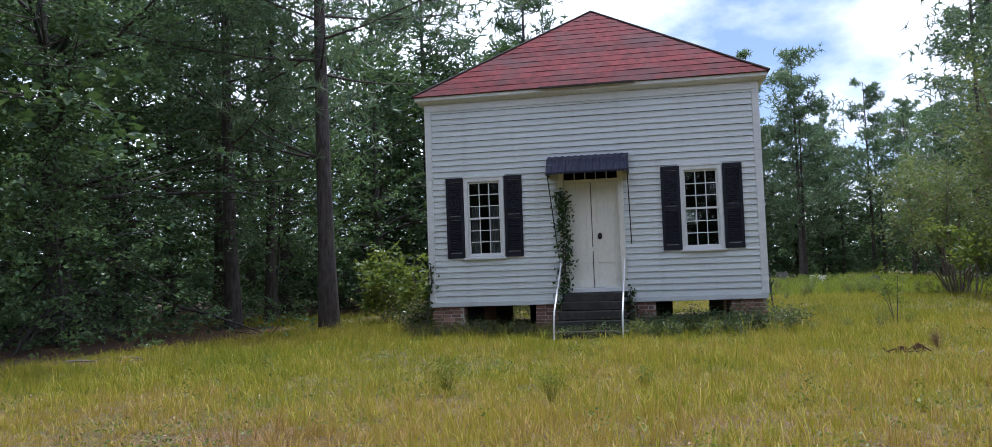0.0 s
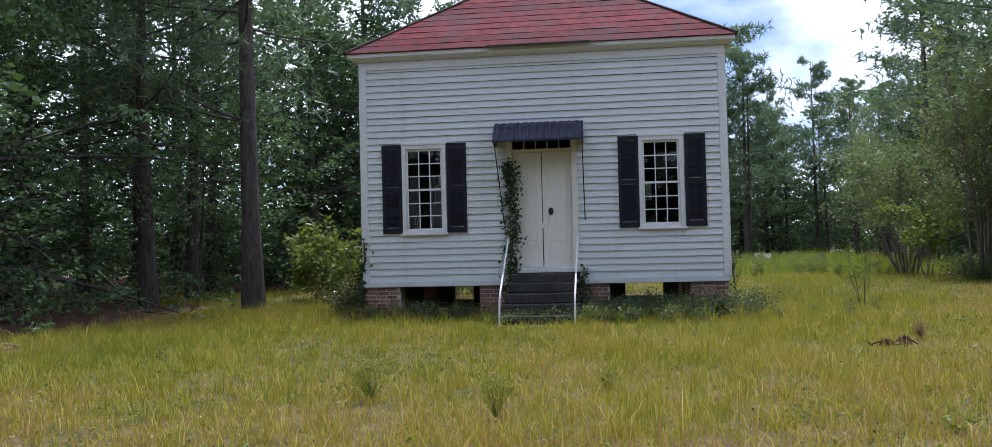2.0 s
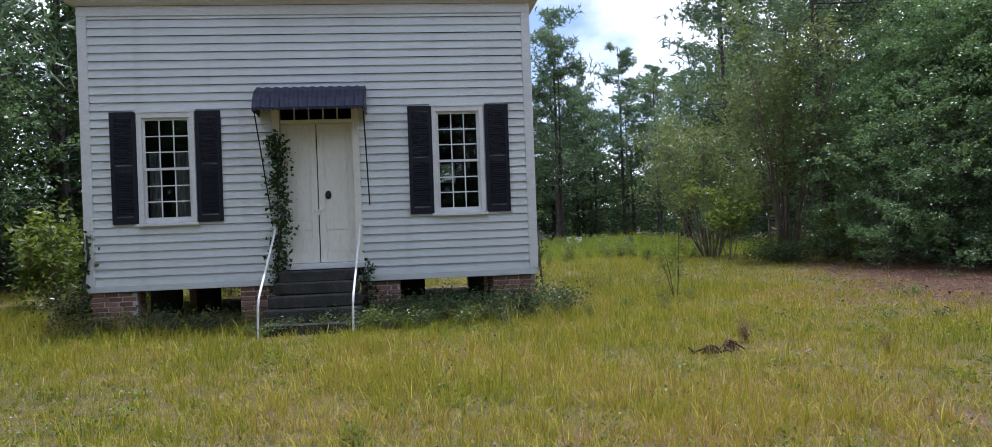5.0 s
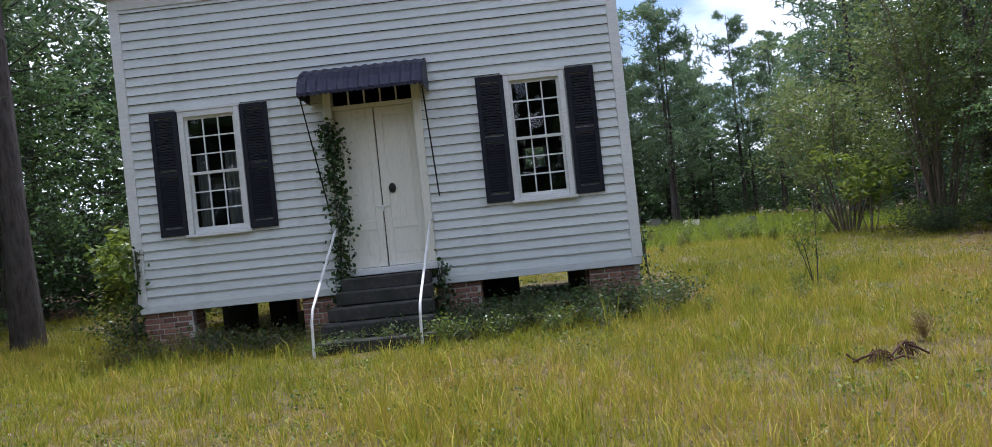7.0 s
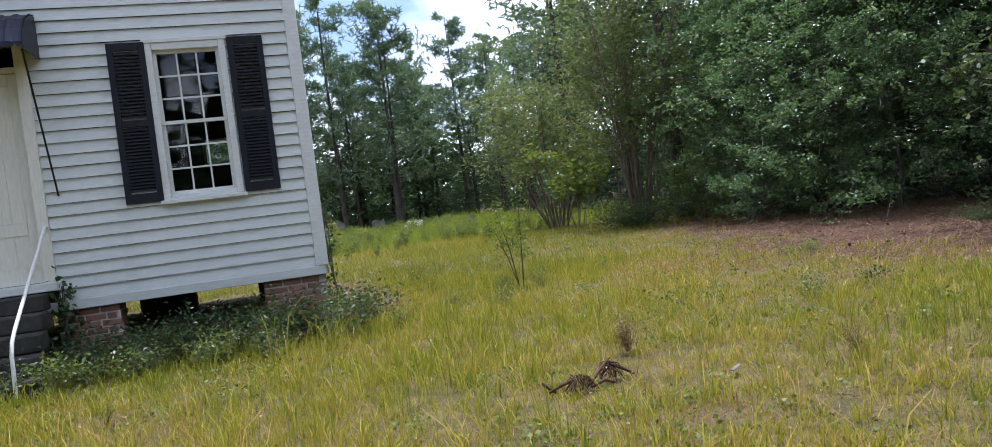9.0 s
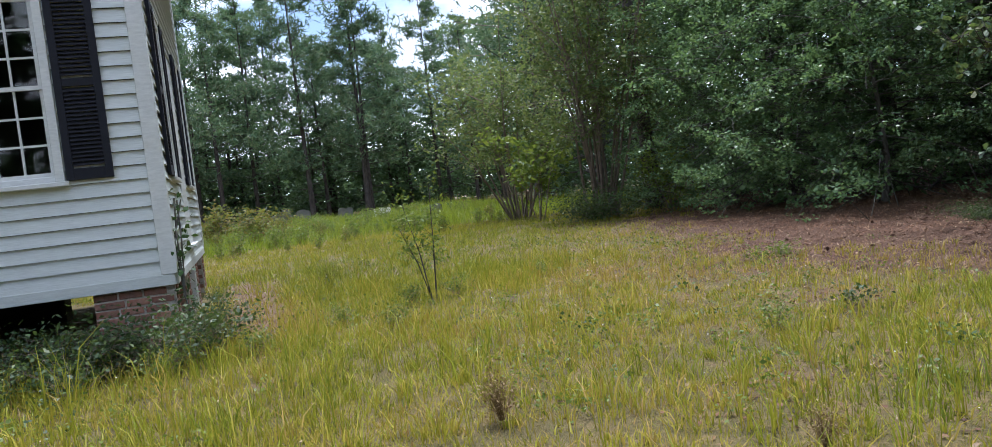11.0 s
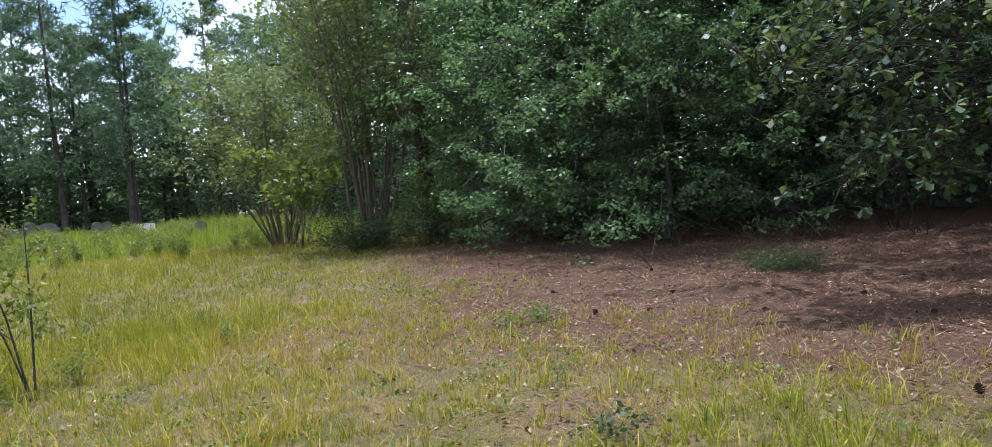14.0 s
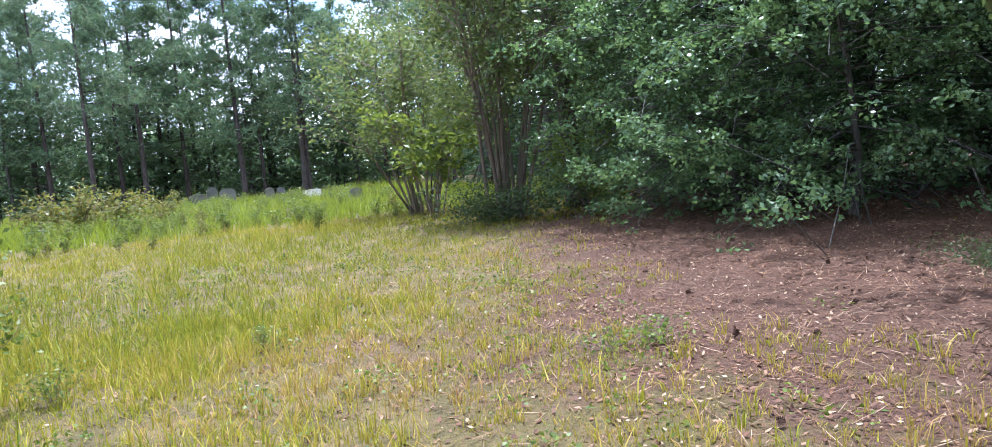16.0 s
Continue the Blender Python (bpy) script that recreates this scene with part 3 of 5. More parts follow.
def clapboard(parent, m, length, rng):
    """One lapped board: thick below, thin above, a slight sag; along x, its face towards -y."""
    key = round(length, 3)
    if key not in BOARD_MESH:
        bm = bmesh.new()
        h, t0, t1 = BOARD - 0.003, 0.031, 0.006
        prof = [(0, 0.009), (-t0 + 0.016, 0.009), (-t0 + 0.012, 0), (-t0, 0), (-t1, h), (0, h)]
        a = [bm.verts.new((0, y, z)) for y, z in prof]
        b_ = [bm.verts.new((length, y, z)) for y, z in prof]
        for q in range(6):
            bm.faces.new((a[q], a[(q + 1) % 6], b_[(q + 1) % 6], b_[q]))
        bm.faces.new(a[::-1])
        bm.faces.new(b_)
        bmesh.ops.recalc_face_normals(bm, faces=bm.faces)
        BOARD_MESH[key] = mesh_of("clapboard", bm, M_SIDING)
    ob = part("clapboard", BOARD_MESH[key], None, parent)
    ob.matrix_basis = m @ pose(0, 0, rng.uniform(-0.0015, 0.0015), rng.uniform(-0.15, 0.3), rng.uniform(-0.03, 0.03), 0)
    return ob


def spans(x0, x1, holes, z0, z1):
    """The stretches from x0 to x1 that no opening takes away between z0 and z1."""
    out, a = [], x0
    for h in sorted(h for h in holes if h[3] > z0 + 0.01 and h[2] < z1 - 0.01):
        if h[0] > a + 0.01:
            out.append((a, h[0]))
        a = max(a, h[1])
    if x1 > a + 0.01:
        out.append((a, x1))
    return out


rng = np.random.default_rng(8)
rows = [(ZB + 0.088 + k * BOARD) for k in range(33)]
FRONT_GAPS = [(a, b_, WZ[0] - 0.03, WZ[1]) for a, b_ in WIN] + [(DX0, DX1, 0.7, DZ1)]
SIDE_GAPS = [(a, b_, WZ[0] - 0.03, WZ[1]) for a, b_ in SIDEWIN] + [(2.30, 3.14, 0.83, 3.04)]
for z in rows:
    for a, b_ in spans(-W + 0.10, W - 0.10, FRONT_GAPS, z, z + BOARD):
        clapboard(front_wall, pose(a, 0, z), b_ - a, rng)
    for a, b_ in spans(0.10, D - 0.10, SIDE_GAPS, z, z + BOARD):
        clapboard(right_wall, pose(W, a, z, 0, 0, 90), b_ - a, rng)
    clapboard(left_wall, pose(-W, D - 0.10, z, 0, 0, -90), D - 0.2, rng)
    for a, b_ in spans(-W + 0.10, W - 0.10, [(1.99, 2.49, 2.38, 2.84)], z, z + BOARD):
        clapboard(back_wall, pose(b_, D, z, 0, 0, 180), b_ - a, rng)

# skirt boards, corner boards, frieze and boxed eaves
part("skirt_board", boxes((-W - 0.012, W + 0.012, -0.036, -0.002, ZB - 0.01, ZB + 0.088), bevel=0.004), M_SIDING, house)
part("skirt_board", boxes((W + 0.002, W + 0.034, 0.0, D, ZB - 0.01, ZB + 0.088), bevel=0.004), M_SIDING, house)
part("skirt_board", boxes((-W - 0.032, -W - 0.002, 0.0, D, ZB - 0.01, ZB + 0.088)), M_SIDING, house)
part("skirt_board", boxes((-W, W, D + 0.002, D + 0.03, ZB - 0.01, ZB + 0.088)), M_SIDING, house)
for sx in (-1, 1):
    x0, x1 = sorted((sx * (W - 0.10), sx * (W + 0.038)))
    part("corner_board", boxes((x0, x1, -0.040, -0.002, ZB + 0.09, ZT - 0.01), bevel=0.003), M_TRIM, house)
    xa, xb = sorted((sx * (W + 0.002), sx * (W + 0.038)))
    part("corner_board", boxes((xa, xb, -0.001, 0.10, ZB + 0.09, ZT - 0.01), bevel=0.003), M_TRIM, house)
    part("corner_board", boxes((xa, xb, D - 0.10, D + 0.02, ZB + 0.09, ZT - 0.01)), M_TRIM, house)
part("frieze_board", boxes((-W - 0.04, W + 0.04, -0.045, -0.002, ZT - 0.02, ZT + 0.13), bevel=0.006), M_TRIM, house)
part("frieze_board", boxes((W + 0.002, W + 0.045, 0.0, D, ZT - 0.02, ZT + 0.13), bevel=0.006), M_TRIM, house)
EO = 0.20
bm = bmesh.new()
prof = [(0.05, ZT + 0.13), (0.09, ZT + 0.15), (EO - 0.05, ZT + 0.165), (EO, ZT + 0.20), (EO, ZT + 0.27), (0.0, ZT + 0.27)]
rings = [[bm.verts.new((sx * (W + o), (-o if sy < 0 else D + o), z)) for o, z in prof] for sx, sy in ((-1, -1), (1, -1), (1, 1), (-1, 1))]
for a, b_ in zip(rings, rings[1:] + rings[:1]):
    for q in range(len(prof) - 1):
        bm.faces.new((a[q], b_[q], b_[q + 1], a[q + 1]))
part("boxed_eave", bm, M_TRIM, house)

# hip roof of lapped courses
roof = part("roof", boxes((-W + 0.3, W - 0.3, 0.3, D - 0.3, ZT + 0.16, ZT + 0.27)), M_WOODDARK, house)
APEX, ZE, RO, COURSES = Vector((0.03, D / 2, 7.52)), ZT + 0.27, 0.235, 15
corners = [Vector((sx * (W + RO), -RO if sy < 0 else D + RO, ZE)) for sx, sy in ((-1, -1), (1, -1), (1, 1), (-1, 1))]
for side in range(4):
    c0, c1 = corners[side], corners[(side + 1) % 4]
    nor = (c1 - c0).cross(APEX - c0).normalized()
    for q in range(COURSES):
        k0, k1 = q / COURSES, min(1.0, (q + 1.12) / COURSES)
        bm = bmesh.new()
        steps_ = 12 if side in (0, 1) else 2
        low_, high_, under = [], [], []
        for j in range(steps_ + 1):
            w = j / steps_
            p0 = c0.lerp(APEX, k0).lerp(c1.lerp(APEX, k0), w)
            p1 = c0.lerp(APEX, k1).lerp(c1.lerp(APEX, k1), w)
            lift = 0.014 + 0.004 * math.sin(j * 2.1 + q * 1.7) + rng.uniform(-0.003, 0.003)
            low_.append(bm.verts.new(p0 + nor * lift))
            high_.append(bm.verts.new(p1 + nor * 0.004))
            under.append(bm.verts.new(p0 + nor * 0.001))
        for j in range(steps_):
            bm.faces.new((low_[j], low_[j + 1], high_[j + 1], high_[j]))
            bm.faces.new((under[j], under[j + 1], low_[j + 1], low_[j]))
        bmesh.ops.remove_doubles(bm, verts=bm.verts, dist=0.0005)
        bmesh.ops.recalc_face_normals(bm, faces=bm.faces)
        part("roof_course", bm, M_ROOF, roof)
for c in corners:
    tb = Tubes(6)
    up = Vector((0, 0, 0.028))
    tb.add([c + up, APEX + up], [0.028, 0.022])
    part("hip_cap", tb.mesh("hip_cap", M_WOODDARK), None, roof)
part("loose_edge_strip", boxes((-0.92, 1.02, -RO - 0.05, -RO - 0.012, ZE - 0.005, ZE + 0.018), (-0.9, 1.0, -RO - 0.055, -RO - 0.045, ZE - 0.03, ZE + 0.0)), M_WOODDARK, roof, "lifted dark strip along the eave")


# windows with sashes, muntins and panes
def window_set(x0, x1, rng):
    """A double-hung window of six over... nine small panes a sash; its face towards -y, its outer wall at y = 0."""
    z0, z1 = WZ
    w = tagged(new("window"), "")
    w["label"] = "white double-hung window with small panes"
    w.parent = house
    c = 0.075
    part("casing", boxes((x0, x0 + c, -0.045, 0.10, z0, z1), (x1 - c, x1, -0.045, 0.10, z0, z1), (x0 + c + 0.001, x1 - c - 0.001, -0.042, 0.10, z1 - c, z1), (x0 + c + 0.001, x1 - c - 0.001, -0.01, 0.10, z0, z0 + 0.05), bevel=0.004), M_TRIM, w)
    part("head_cap", boxes((x0 - 0.02, x1 + 0.02, -0.055, 0.0, z1 + 0.001, z1 + 0.044), bevel=0.004), M_TRIM, w)
    part("sill", boxes((x0 - 0.03, x1 + 0.03, -0.085, 0.02, z0 - 0.045, z0 - 0.002), bevel=0.006), M_TRIM, w)
    ix0, ix1, iz0, iz1 = x0 + c, x1 - c, z0 + 0.05, z1 - c
    zm = (iz0 + iz1) / 2
    for lo, hi, y in ((iz0, zm + 0.02, 0.03), (zm - 0.02, iz1, 0.005)):
        s = 0.036
        sash = part("sash", boxes((ix0, ix0 + s, y, y + 0.03, lo, hi), (ix1 - s, ix1, y, y + 0.03, lo, hi), (ix0 + s, ix1 - s, y + 0.0005, y + 0.0295, lo, lo + s), (ix0 + s, ix1 - s, y + 0.0005, y + 0.0295, hi - s, hi)), M_TRIM, w)
        gx0, gx1, gz0, gz1 = ix0 + s, ix1 - s, lo + s, hi - s
        for q in (1, 2):
            xx, zz = gx0 + (gx1 - gx0) * q / 3, gz0 + (gz1 - gz0) * q / 3
            part("muntin", boxes((xx - 0.009, xx + 0.009, y + 0.004, y + 0.026, gz0, gz1)), M_TRIM, sash)
            part("muntin", boxes((gx0, gx1, y + 0.006, y + 0.024, zz - 0.009, zz + 0.009)), M_TRIM, sash)
        for i in range(3):
            for j in range(3):
                a, b_ = gx0 + (gx1 - gx0) * i / 3, gx0 + (gx1 - gx0) * (i + 1) / 3
                e, f = gz0 + (gz1 - gz0) * j / 3, gz0 + (gz1 - gz0) * (j + 1) / 3
                bm = boxes((-(b_ - a) / 2 + 0.004, (b_ - a) / 2 - 0.004, -0.0015, 0.0015, -(f - e) / 2 + 0.004, (f - e) / 2 - 0.004))
                p = part("pane", bm, M_GLASS, sash)
                p.matrix_basis = pose((a + b_) / 2, y + 0.015, (e + f) / 2, rng.uniform(-0.5, 0.5), 0, rng.uniform(-0.5, 0.5))
                p.visible_shadow = False
    return w


SLATS = 38
bm = boxes((-0.1235, 0.1235, -0.003, 0.003, -0.021, 0.021))
bmesh.ops.rotate(bm, verts=bm.verts, cent=(0, 0, 0), matrix=Matrix.Rotation(radians(-38), 3, "X"))
SLAT = mesh_of("slat", bm, M_SHUTTER)
SHUT_W = 0.372
fr = 0.062
bm = boxes((0, fr, 0, 0.034, 0, 1.68), (SHUT_W - fr, SHUT_W, 0, 0.034, 0, 1.68), (fr + 0.0005, SHUT_W - fr - 0.0005, 0.0005, 0.0335, 0, 0.10), (fr + 0.0005, SHUT_W - fr - 0.0005, 0.0005, 0.0335, 1.60, 1.68), (fr + 0.0005, SHUT_W - fr - 0.0005, 0.0005, 0.0335, 0.80, 0.87), bevel=0.003)
SHUT_FRAME = mesh_of("shutter_frame", bm, M_SHUTTER)


def shutter(m):
    """A louvred shutter, its corner at the origin, its face towards -y."""
    s = new("shutter")
    s["label"] = "black louvred wooden shutter"
    s.parent = house
    s.matrix_basis = m
    part("shutter_frame", SHUT_FRAME, None, s)
    for k in range(SLATS):
        z = 0.12 + 0.67 * (k + 0.5) / (SLATS / 2) if k < SLATS / 2 else 0.89 + 0.70 * (k - SLATS / 2 + 0.5) / (SLATS / 2)
        o = part("slat", SLAT, None, s)
        o.location = (SHUT_W / 2, 0.017, z)
    return s


for (x0, x1), pair in zip(WIN, ((-2.987, -1.752), (1.437, 2.638))):
    window_set(x0, x1, rng)
    for xs in pair:
        shutter(pose(xs, -0.062, 1.597, rng.uniform(-0.3, 0.3), rng.uniform(-0.25, 0.25), rng.uniform(-0.6, 0.6)))
for y0, y1 in SIDEWIN:
    w = window_set(y0, y1, rng)
    w.matrix_basis = pose(W, 0, 0, 0, 0, 90)
    for ys in (y0 - 0.375, y1 + 0.006):
        shutter(pose(W + 0.062, ys, 1.597, 0, 0, 90 + rng.uniform(-1, 1)))
part("blocked_opening", boxes((W + 0.002, W + 0.03, 2.305, 3.135, 0.861, 3.05), bevel=0.004), M_TRIM, house, "white boarded-up opening")
part("opening_sill", boxes((W + 0.002, W + 0.09, 2.27, 3.17, 0.815, 0.858), bevel=0.005), M_TRIM, house)
bw = boxes((2.0, 2.05, D - 0.125, D + 0.03, 2.39, 2.83), (2.43, 2.48, D - 0.125, D + 0.03, 2.39, 2.83), (2.05, 2.43, D - 0.125, D + 0.03, 2.39, 2.42), (2.05, 2.43, D - 0.125, D + 0.03, 2.80, 2.83))
part("back_window_frame", bw, M_TRIM, house)
# curtains inside the west window
for cx0, cx1 in ((-2.52, -2.34), (-2.12, -1.80)):
    xs = np.linspace(cx0, cx1, 22)
    v, f = [], []
    for j, z in enumerate((0.95, 1.8, 2.5, 3.2)):
        for i, x in enumerate(xs):
            v.append((x, 0.22 + 0.025 * math.sin(i * 1.35 + j * 0.3), z - (0.5 if j == 3 else 0)))
    for j in range(3):
        for i in range(21):
            a = j * 22 + i
            f.append((a, a + 1, a + 23, a + 22))
    ob = tagged(new("curtain", raw_mesh("curtain", v, f, M_CURTAIN, True)), "grey drawn-back curtain hanging inside the window", "curtain", "curtains")
    md = ob.modifiers.new("thick", "SOLIDIFY")
    md.thickness = 0.004

# front entrance: casing, transom, two leaves
entry = new("entrance")
entry["label"] = "pair of cream panelled doors under a transom"
entry.parent = house
part("door_casing", boxes((DX0, DX0 + 0.11, -0.05, 0.12, DZ0, DZ1), (DX1 - 0.11, DX1, -0.05, 0.12, DZ0, DZ1), (DX0 + 0.111, DX1 - 0.111, -0.047, 0.12, DZ1 - 0.09, DZ1), (DX0 + 0.111, DX1 - 0.111, 0.02, 0.118, 3.055, 3.115), bevel=0.004), M_DOOR, entry)
part("threshold", boxes((DX0 - 0.02, DX1 + 0.02, -0.10, 0.14, DZ0 - 0.05, DZ0 + 0.04), bevel=0.008), M_TRIM, entry)
lx0, lx1 = DX0 + 0.111, DX1 - 0.111
tz0, tz1 = 3.116, DZ1 - 0.091
for q in range(5):
    a, b_ = lx0 + (lx1 - lx0) * q / 5, lx0 + (lx1 - lx0) * (q + 1) / 5
    if q:
        part("transom_bar", boxes((a - 0.011, a + 0.011, 0.05, 0.085, tz0, tz1)), M_TRIM, entry)
    p = part("transom_pane", boxes((a + 0.012, b_ - 0.012, 0.066, 0.069, tz0, tz1)), M_GLASS, entry)
    p.visible_shadow = False


def door_leaf(x0, x1):
    """A leaf of four sunk panels, between the threshold and the transom rail."""
    z0, z1, y = DZ0 + 0.045, 3.05, 0.055
    lf = part("door_leaf", boxes((x0, x1, y + 0.012, y + 0.045, z0, z1)), M_DOOR, entry)
    st = 0.10
    for r in ((x0, x0 + st, z0, z1), (x1 - st, x1, z0, z1)):
        part("stile", boxes((r[0], r[1], y, y + 0.0115, r[2], r[3]), bevel=0.003), M_DOOR, lf)
    xm = (x0 + x1) / 2
    for z, h in ((z0, 0.16), (z0 + 0.50, 0.13), (z1 - 0.12, 0.12)):
        part("rail", boxes((x0 + st + 0.001, x1 - st - 0.001, y + 0.0005, y + 0.0115, z, z + h), bevel=0.003), M_DOOR, lf)
    part("mullion", boxes((xm - 0.035, xm + 0.035, y + 0.001, y + 0.0115, z0 + 0.161, z0 + 0.499), (xm - 0.035, xm + 0.035, y + 0.001, y + 0.0115, z0 + 0.631, z1 - 0.121)), M_DOOR, lf)
    return lf


xc = 0.03
door_leaf(lx0 + 0.004, xc - 0.009)
leaf_b = door_leaf(xc + 0.007, lx1 - 0.004)
bm = bmesh.new()
bmesh.ops.create_uvsphere(bm, u_segments=14, v_segments=8, radius=1)
bmesh.ops.scale(bm, vec=(0.048, 0.02, 0.068), verts=bm.verts)
bmesh.ops.translate(bm, vec=(0.185, 0.046, 1.945), verts=bm.verts)
part("door_plaque", bm, M_ROD, leaf_b, "dark oval plaque", True)
part("hasp", boxes((xc - 0.07, xc + 0.10, 0.035, 0.052, 1.70, 1.725), (xc - 0.02, xc + 0.02, 0.02, 0.045, 1.64, 1.70), bevel=0.003), M_PIPE, leaf_b, "pale metal hasp and padlock")

# navy metal awning with seams, scalloped sides, and two stays
awn = new("awning")
awn["label"] = "navy blue ribbed metal door awning"
awn.parent = house
AX0, AX1 = -0.79, 0.82
curve = [(0.0, 3.60), (-0.22, 3.565), (-0.45, 3.47), (-0.60, 3.34), (-0.66, 3.20)]
bm = bmesh.new()
nx = 60
grid = []
for i in range(nx + 1):
    x = AX0 + (AX1 - AX0) * i / nx
    rib = 0.012 if i % 5 in (0, 1) else 0.0
    grid.append([bm.verts.new((x, y - rib * 0.7, z + rib)) for y, z in curve])
for a, b_ in zip(grid, grid[1:]):
    for q in range(len(curve) - 1):
        bm.faces.new((a[q], b_[q], b_[q + 1], a[q + 1]))
can = part("canopy", bm, M_AWNING, awn)
md = can.modifiers.new("thick", "SOLIDIFY")
md.thickness = 0.006
bm = bmesh.new()
for i in range(24):
    x0, x1 = AX0 + (AX1 - AX0) * i / 24, AX0 + (AX1 - AX0) * (i + 1) / 24
    arc = [bm.verts.new((x0 + (x1 - x0) * s, -0.664, 3.19 - 0.028 * math.sin(math.pi * s))) for s in (0, 0.25, 0.5, 0.75, 1.0)]
    bm.faces.new([bm.verts.new((x0, -0.664, 3.215)), *arc, bm.verts.new((x1, -0.664, 3.215))])
bmesh.ops.remove_doubles(bm, verts=bm.verts, dist=0.0005)
va = part("valance", bm, M_AWNING, awn)
md = va.modifiers.new("thick", "SOLIDIFY")
md.thickness = 0.005
for x in (AX0, AX1):
    bm = bmesh.new()
    low_ = [(-0.66, 3.17), (-0.5, 3.15), (-0.33, 3.17), (-0.17, 3.15), (0.0, 3.17)]
    bm.faces.new([bm.verts.new((x, y, z)) for y, z in curve[::1] + low_])
    ck = part("side_cheek", bm, M_AWNING, awn)
    md = ck.modifiers.new("thick", "SOLIDIFY")
    md.thickness = 0.006
for top, foot in (((-0.77, -0.62, 3.17), (-0.685, -0.03, 1.765)), ((0.80, -0.62, 3.15), (0.815, -0.03, 1.765))):
    tb = Tubes(6)
    tb.add([top, foot], [0.010, 0.010])
    part("stay_rod", tb.mesh("stay_rod", M_ROD), None, awn)

# ---- brick piers ----
BR = mesh_of("brick", boxes((-0.093, 0.093, -0.046, 0.046, -0.0285, 0.0285), bevel=0.004), M_BRICK)
BH = mesh_of("brick", boxes((-0.042, 0.042, -0.046, 0.046, -0.0285, 0.0285), bevel=0.004), M_BRICK)


def pier(x0, x1, y0, y1, rng, ztop=0.585):
    """A pier of laid bricks round a mortar core."""
    core = part("pier", boxes((x0 + 0.008, x1 - 0.008, y0 + 0.008, y1 - 0.008, -0.1, ztop - 0.004)), M_MORTAR, house, "weathered red brick pier")
    course = ztop / 8

    def face(a, b_, at, axis, sign, z, odd):
        p = a + (0.055 if odd else 0.0)
        if odd:
            lay_brick(BH, a + 0.049, at, axis, sign, z)
        while p < b_ - 0.07:
            if p + 0.205 <= b_ + 0.015:
                lay_brick(BR, p + 0.1015, at, axis, sign, z)
                p += 0.205
            else:
                lay_brick(BH, p + 0.051, at, axis, sign, z)
                p += 0.102

    def lay_brick(me_, s, at, axis, sign, z):
        o = part("brick", me_, None, core)
        j = rng.uniform(-0.003, 0.003)
        if axis == "x":
            o.matrix_basis = pose(s, at + sign * (0.044 + j), z, 0, 0, rng.uniform(-0.8, 0.8))
        else:
            o.matrix_basis = pose(at + sign * (0.044 + j), s, z, 0, 0, 90 + rng.uniform(-0.8, 0.8))

    for c in range(8):
        z = course * (c + 0.5)
        face(x0, x1, y0, "x", 1, z, c % 2 == 0)
        face(y0 + 0.10, y1, x1, "y", -1, z, c % 2 == 1)
        if x0 > 0 or x0 < -2:
            face(y0 + 0.10, y1, x0, "y", 1, z, c % 2 == 1)


for x0, x1 in ((-W, -2.69), (-1.19, -0.63), (0.63, 1.24), (2.69, W)):
    pier(x0, x1, 0.02, 0.42, rng)
for y0, y1 in ((1.75, 2.15), (3.5, 3.9), (D - 0.45, D - 0.02)):
    pier(2.95, W, y0, y1, rng)
for x0, x1 in ((-W, -2.9), (-1.1, -0.7), (0.7, 1.1)):
    part("pier", boxes((x0, x1, D - 0.45, D - 0.05, -0.1, 0.585), bevel=0.006), M_BRICK, house, "weathered red brick pier")
# Inner piers widened and coloured near black to stand in for under-floor shade.
for x0, x1, y0 in ((-W, -2.9, 2.8), (-2.5, -2.15, 2.6), (-1.75, -1.4, 3.1), (-1.1, -0.7, 2.8), (0.9, 1.68, 4.1), (2.62, 2.95, 4.6)):
    part("inner_post", boxes((x0, x1, y0, y0 + 0.4, -0.1, 0.585), bevel=0.006), M_WOODDARK, house, "inner pier coloured near black for the shade under the floor")
part("prop_post", boxes((3.30, 3.40, 2.75, 2.85, -0.1, 0.59), bevel=0.006), M_TRIM, house, "white wooden prop post")

# ---- front steps and pipe rails ----
steps = tagged(new("front_steps"), "dark mossy concrete steps before the door", "steps")
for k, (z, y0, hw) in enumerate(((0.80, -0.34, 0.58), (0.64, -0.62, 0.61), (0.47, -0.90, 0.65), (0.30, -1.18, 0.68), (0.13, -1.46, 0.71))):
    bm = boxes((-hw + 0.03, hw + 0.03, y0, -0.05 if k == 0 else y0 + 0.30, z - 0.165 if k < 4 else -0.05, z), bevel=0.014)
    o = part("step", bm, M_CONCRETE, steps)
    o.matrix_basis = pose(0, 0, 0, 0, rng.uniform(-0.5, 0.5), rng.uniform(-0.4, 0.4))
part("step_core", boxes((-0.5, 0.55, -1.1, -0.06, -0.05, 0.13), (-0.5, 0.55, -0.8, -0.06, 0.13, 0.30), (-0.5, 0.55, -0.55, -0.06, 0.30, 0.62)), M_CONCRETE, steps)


def rail(points, label):
    tb = Tubes(9)
    tb.add(points, [0.017] * len(points))
    r = tagged(new("handrail"), label, "handrail", "rails beside the steps")
    part("pipe", tb.mesh("pipe", M_PIPE), None, r)
    tb = Tubes(10)
    a = Vector(points[0])
    tb.add([a + Vector((0, 0.0, 0)), a + Vector((0, 0.025, 0))], [0.034, 0.034])
    part("wall_flange", tb.mesh("wall_flange", M_PIPE), None, r)


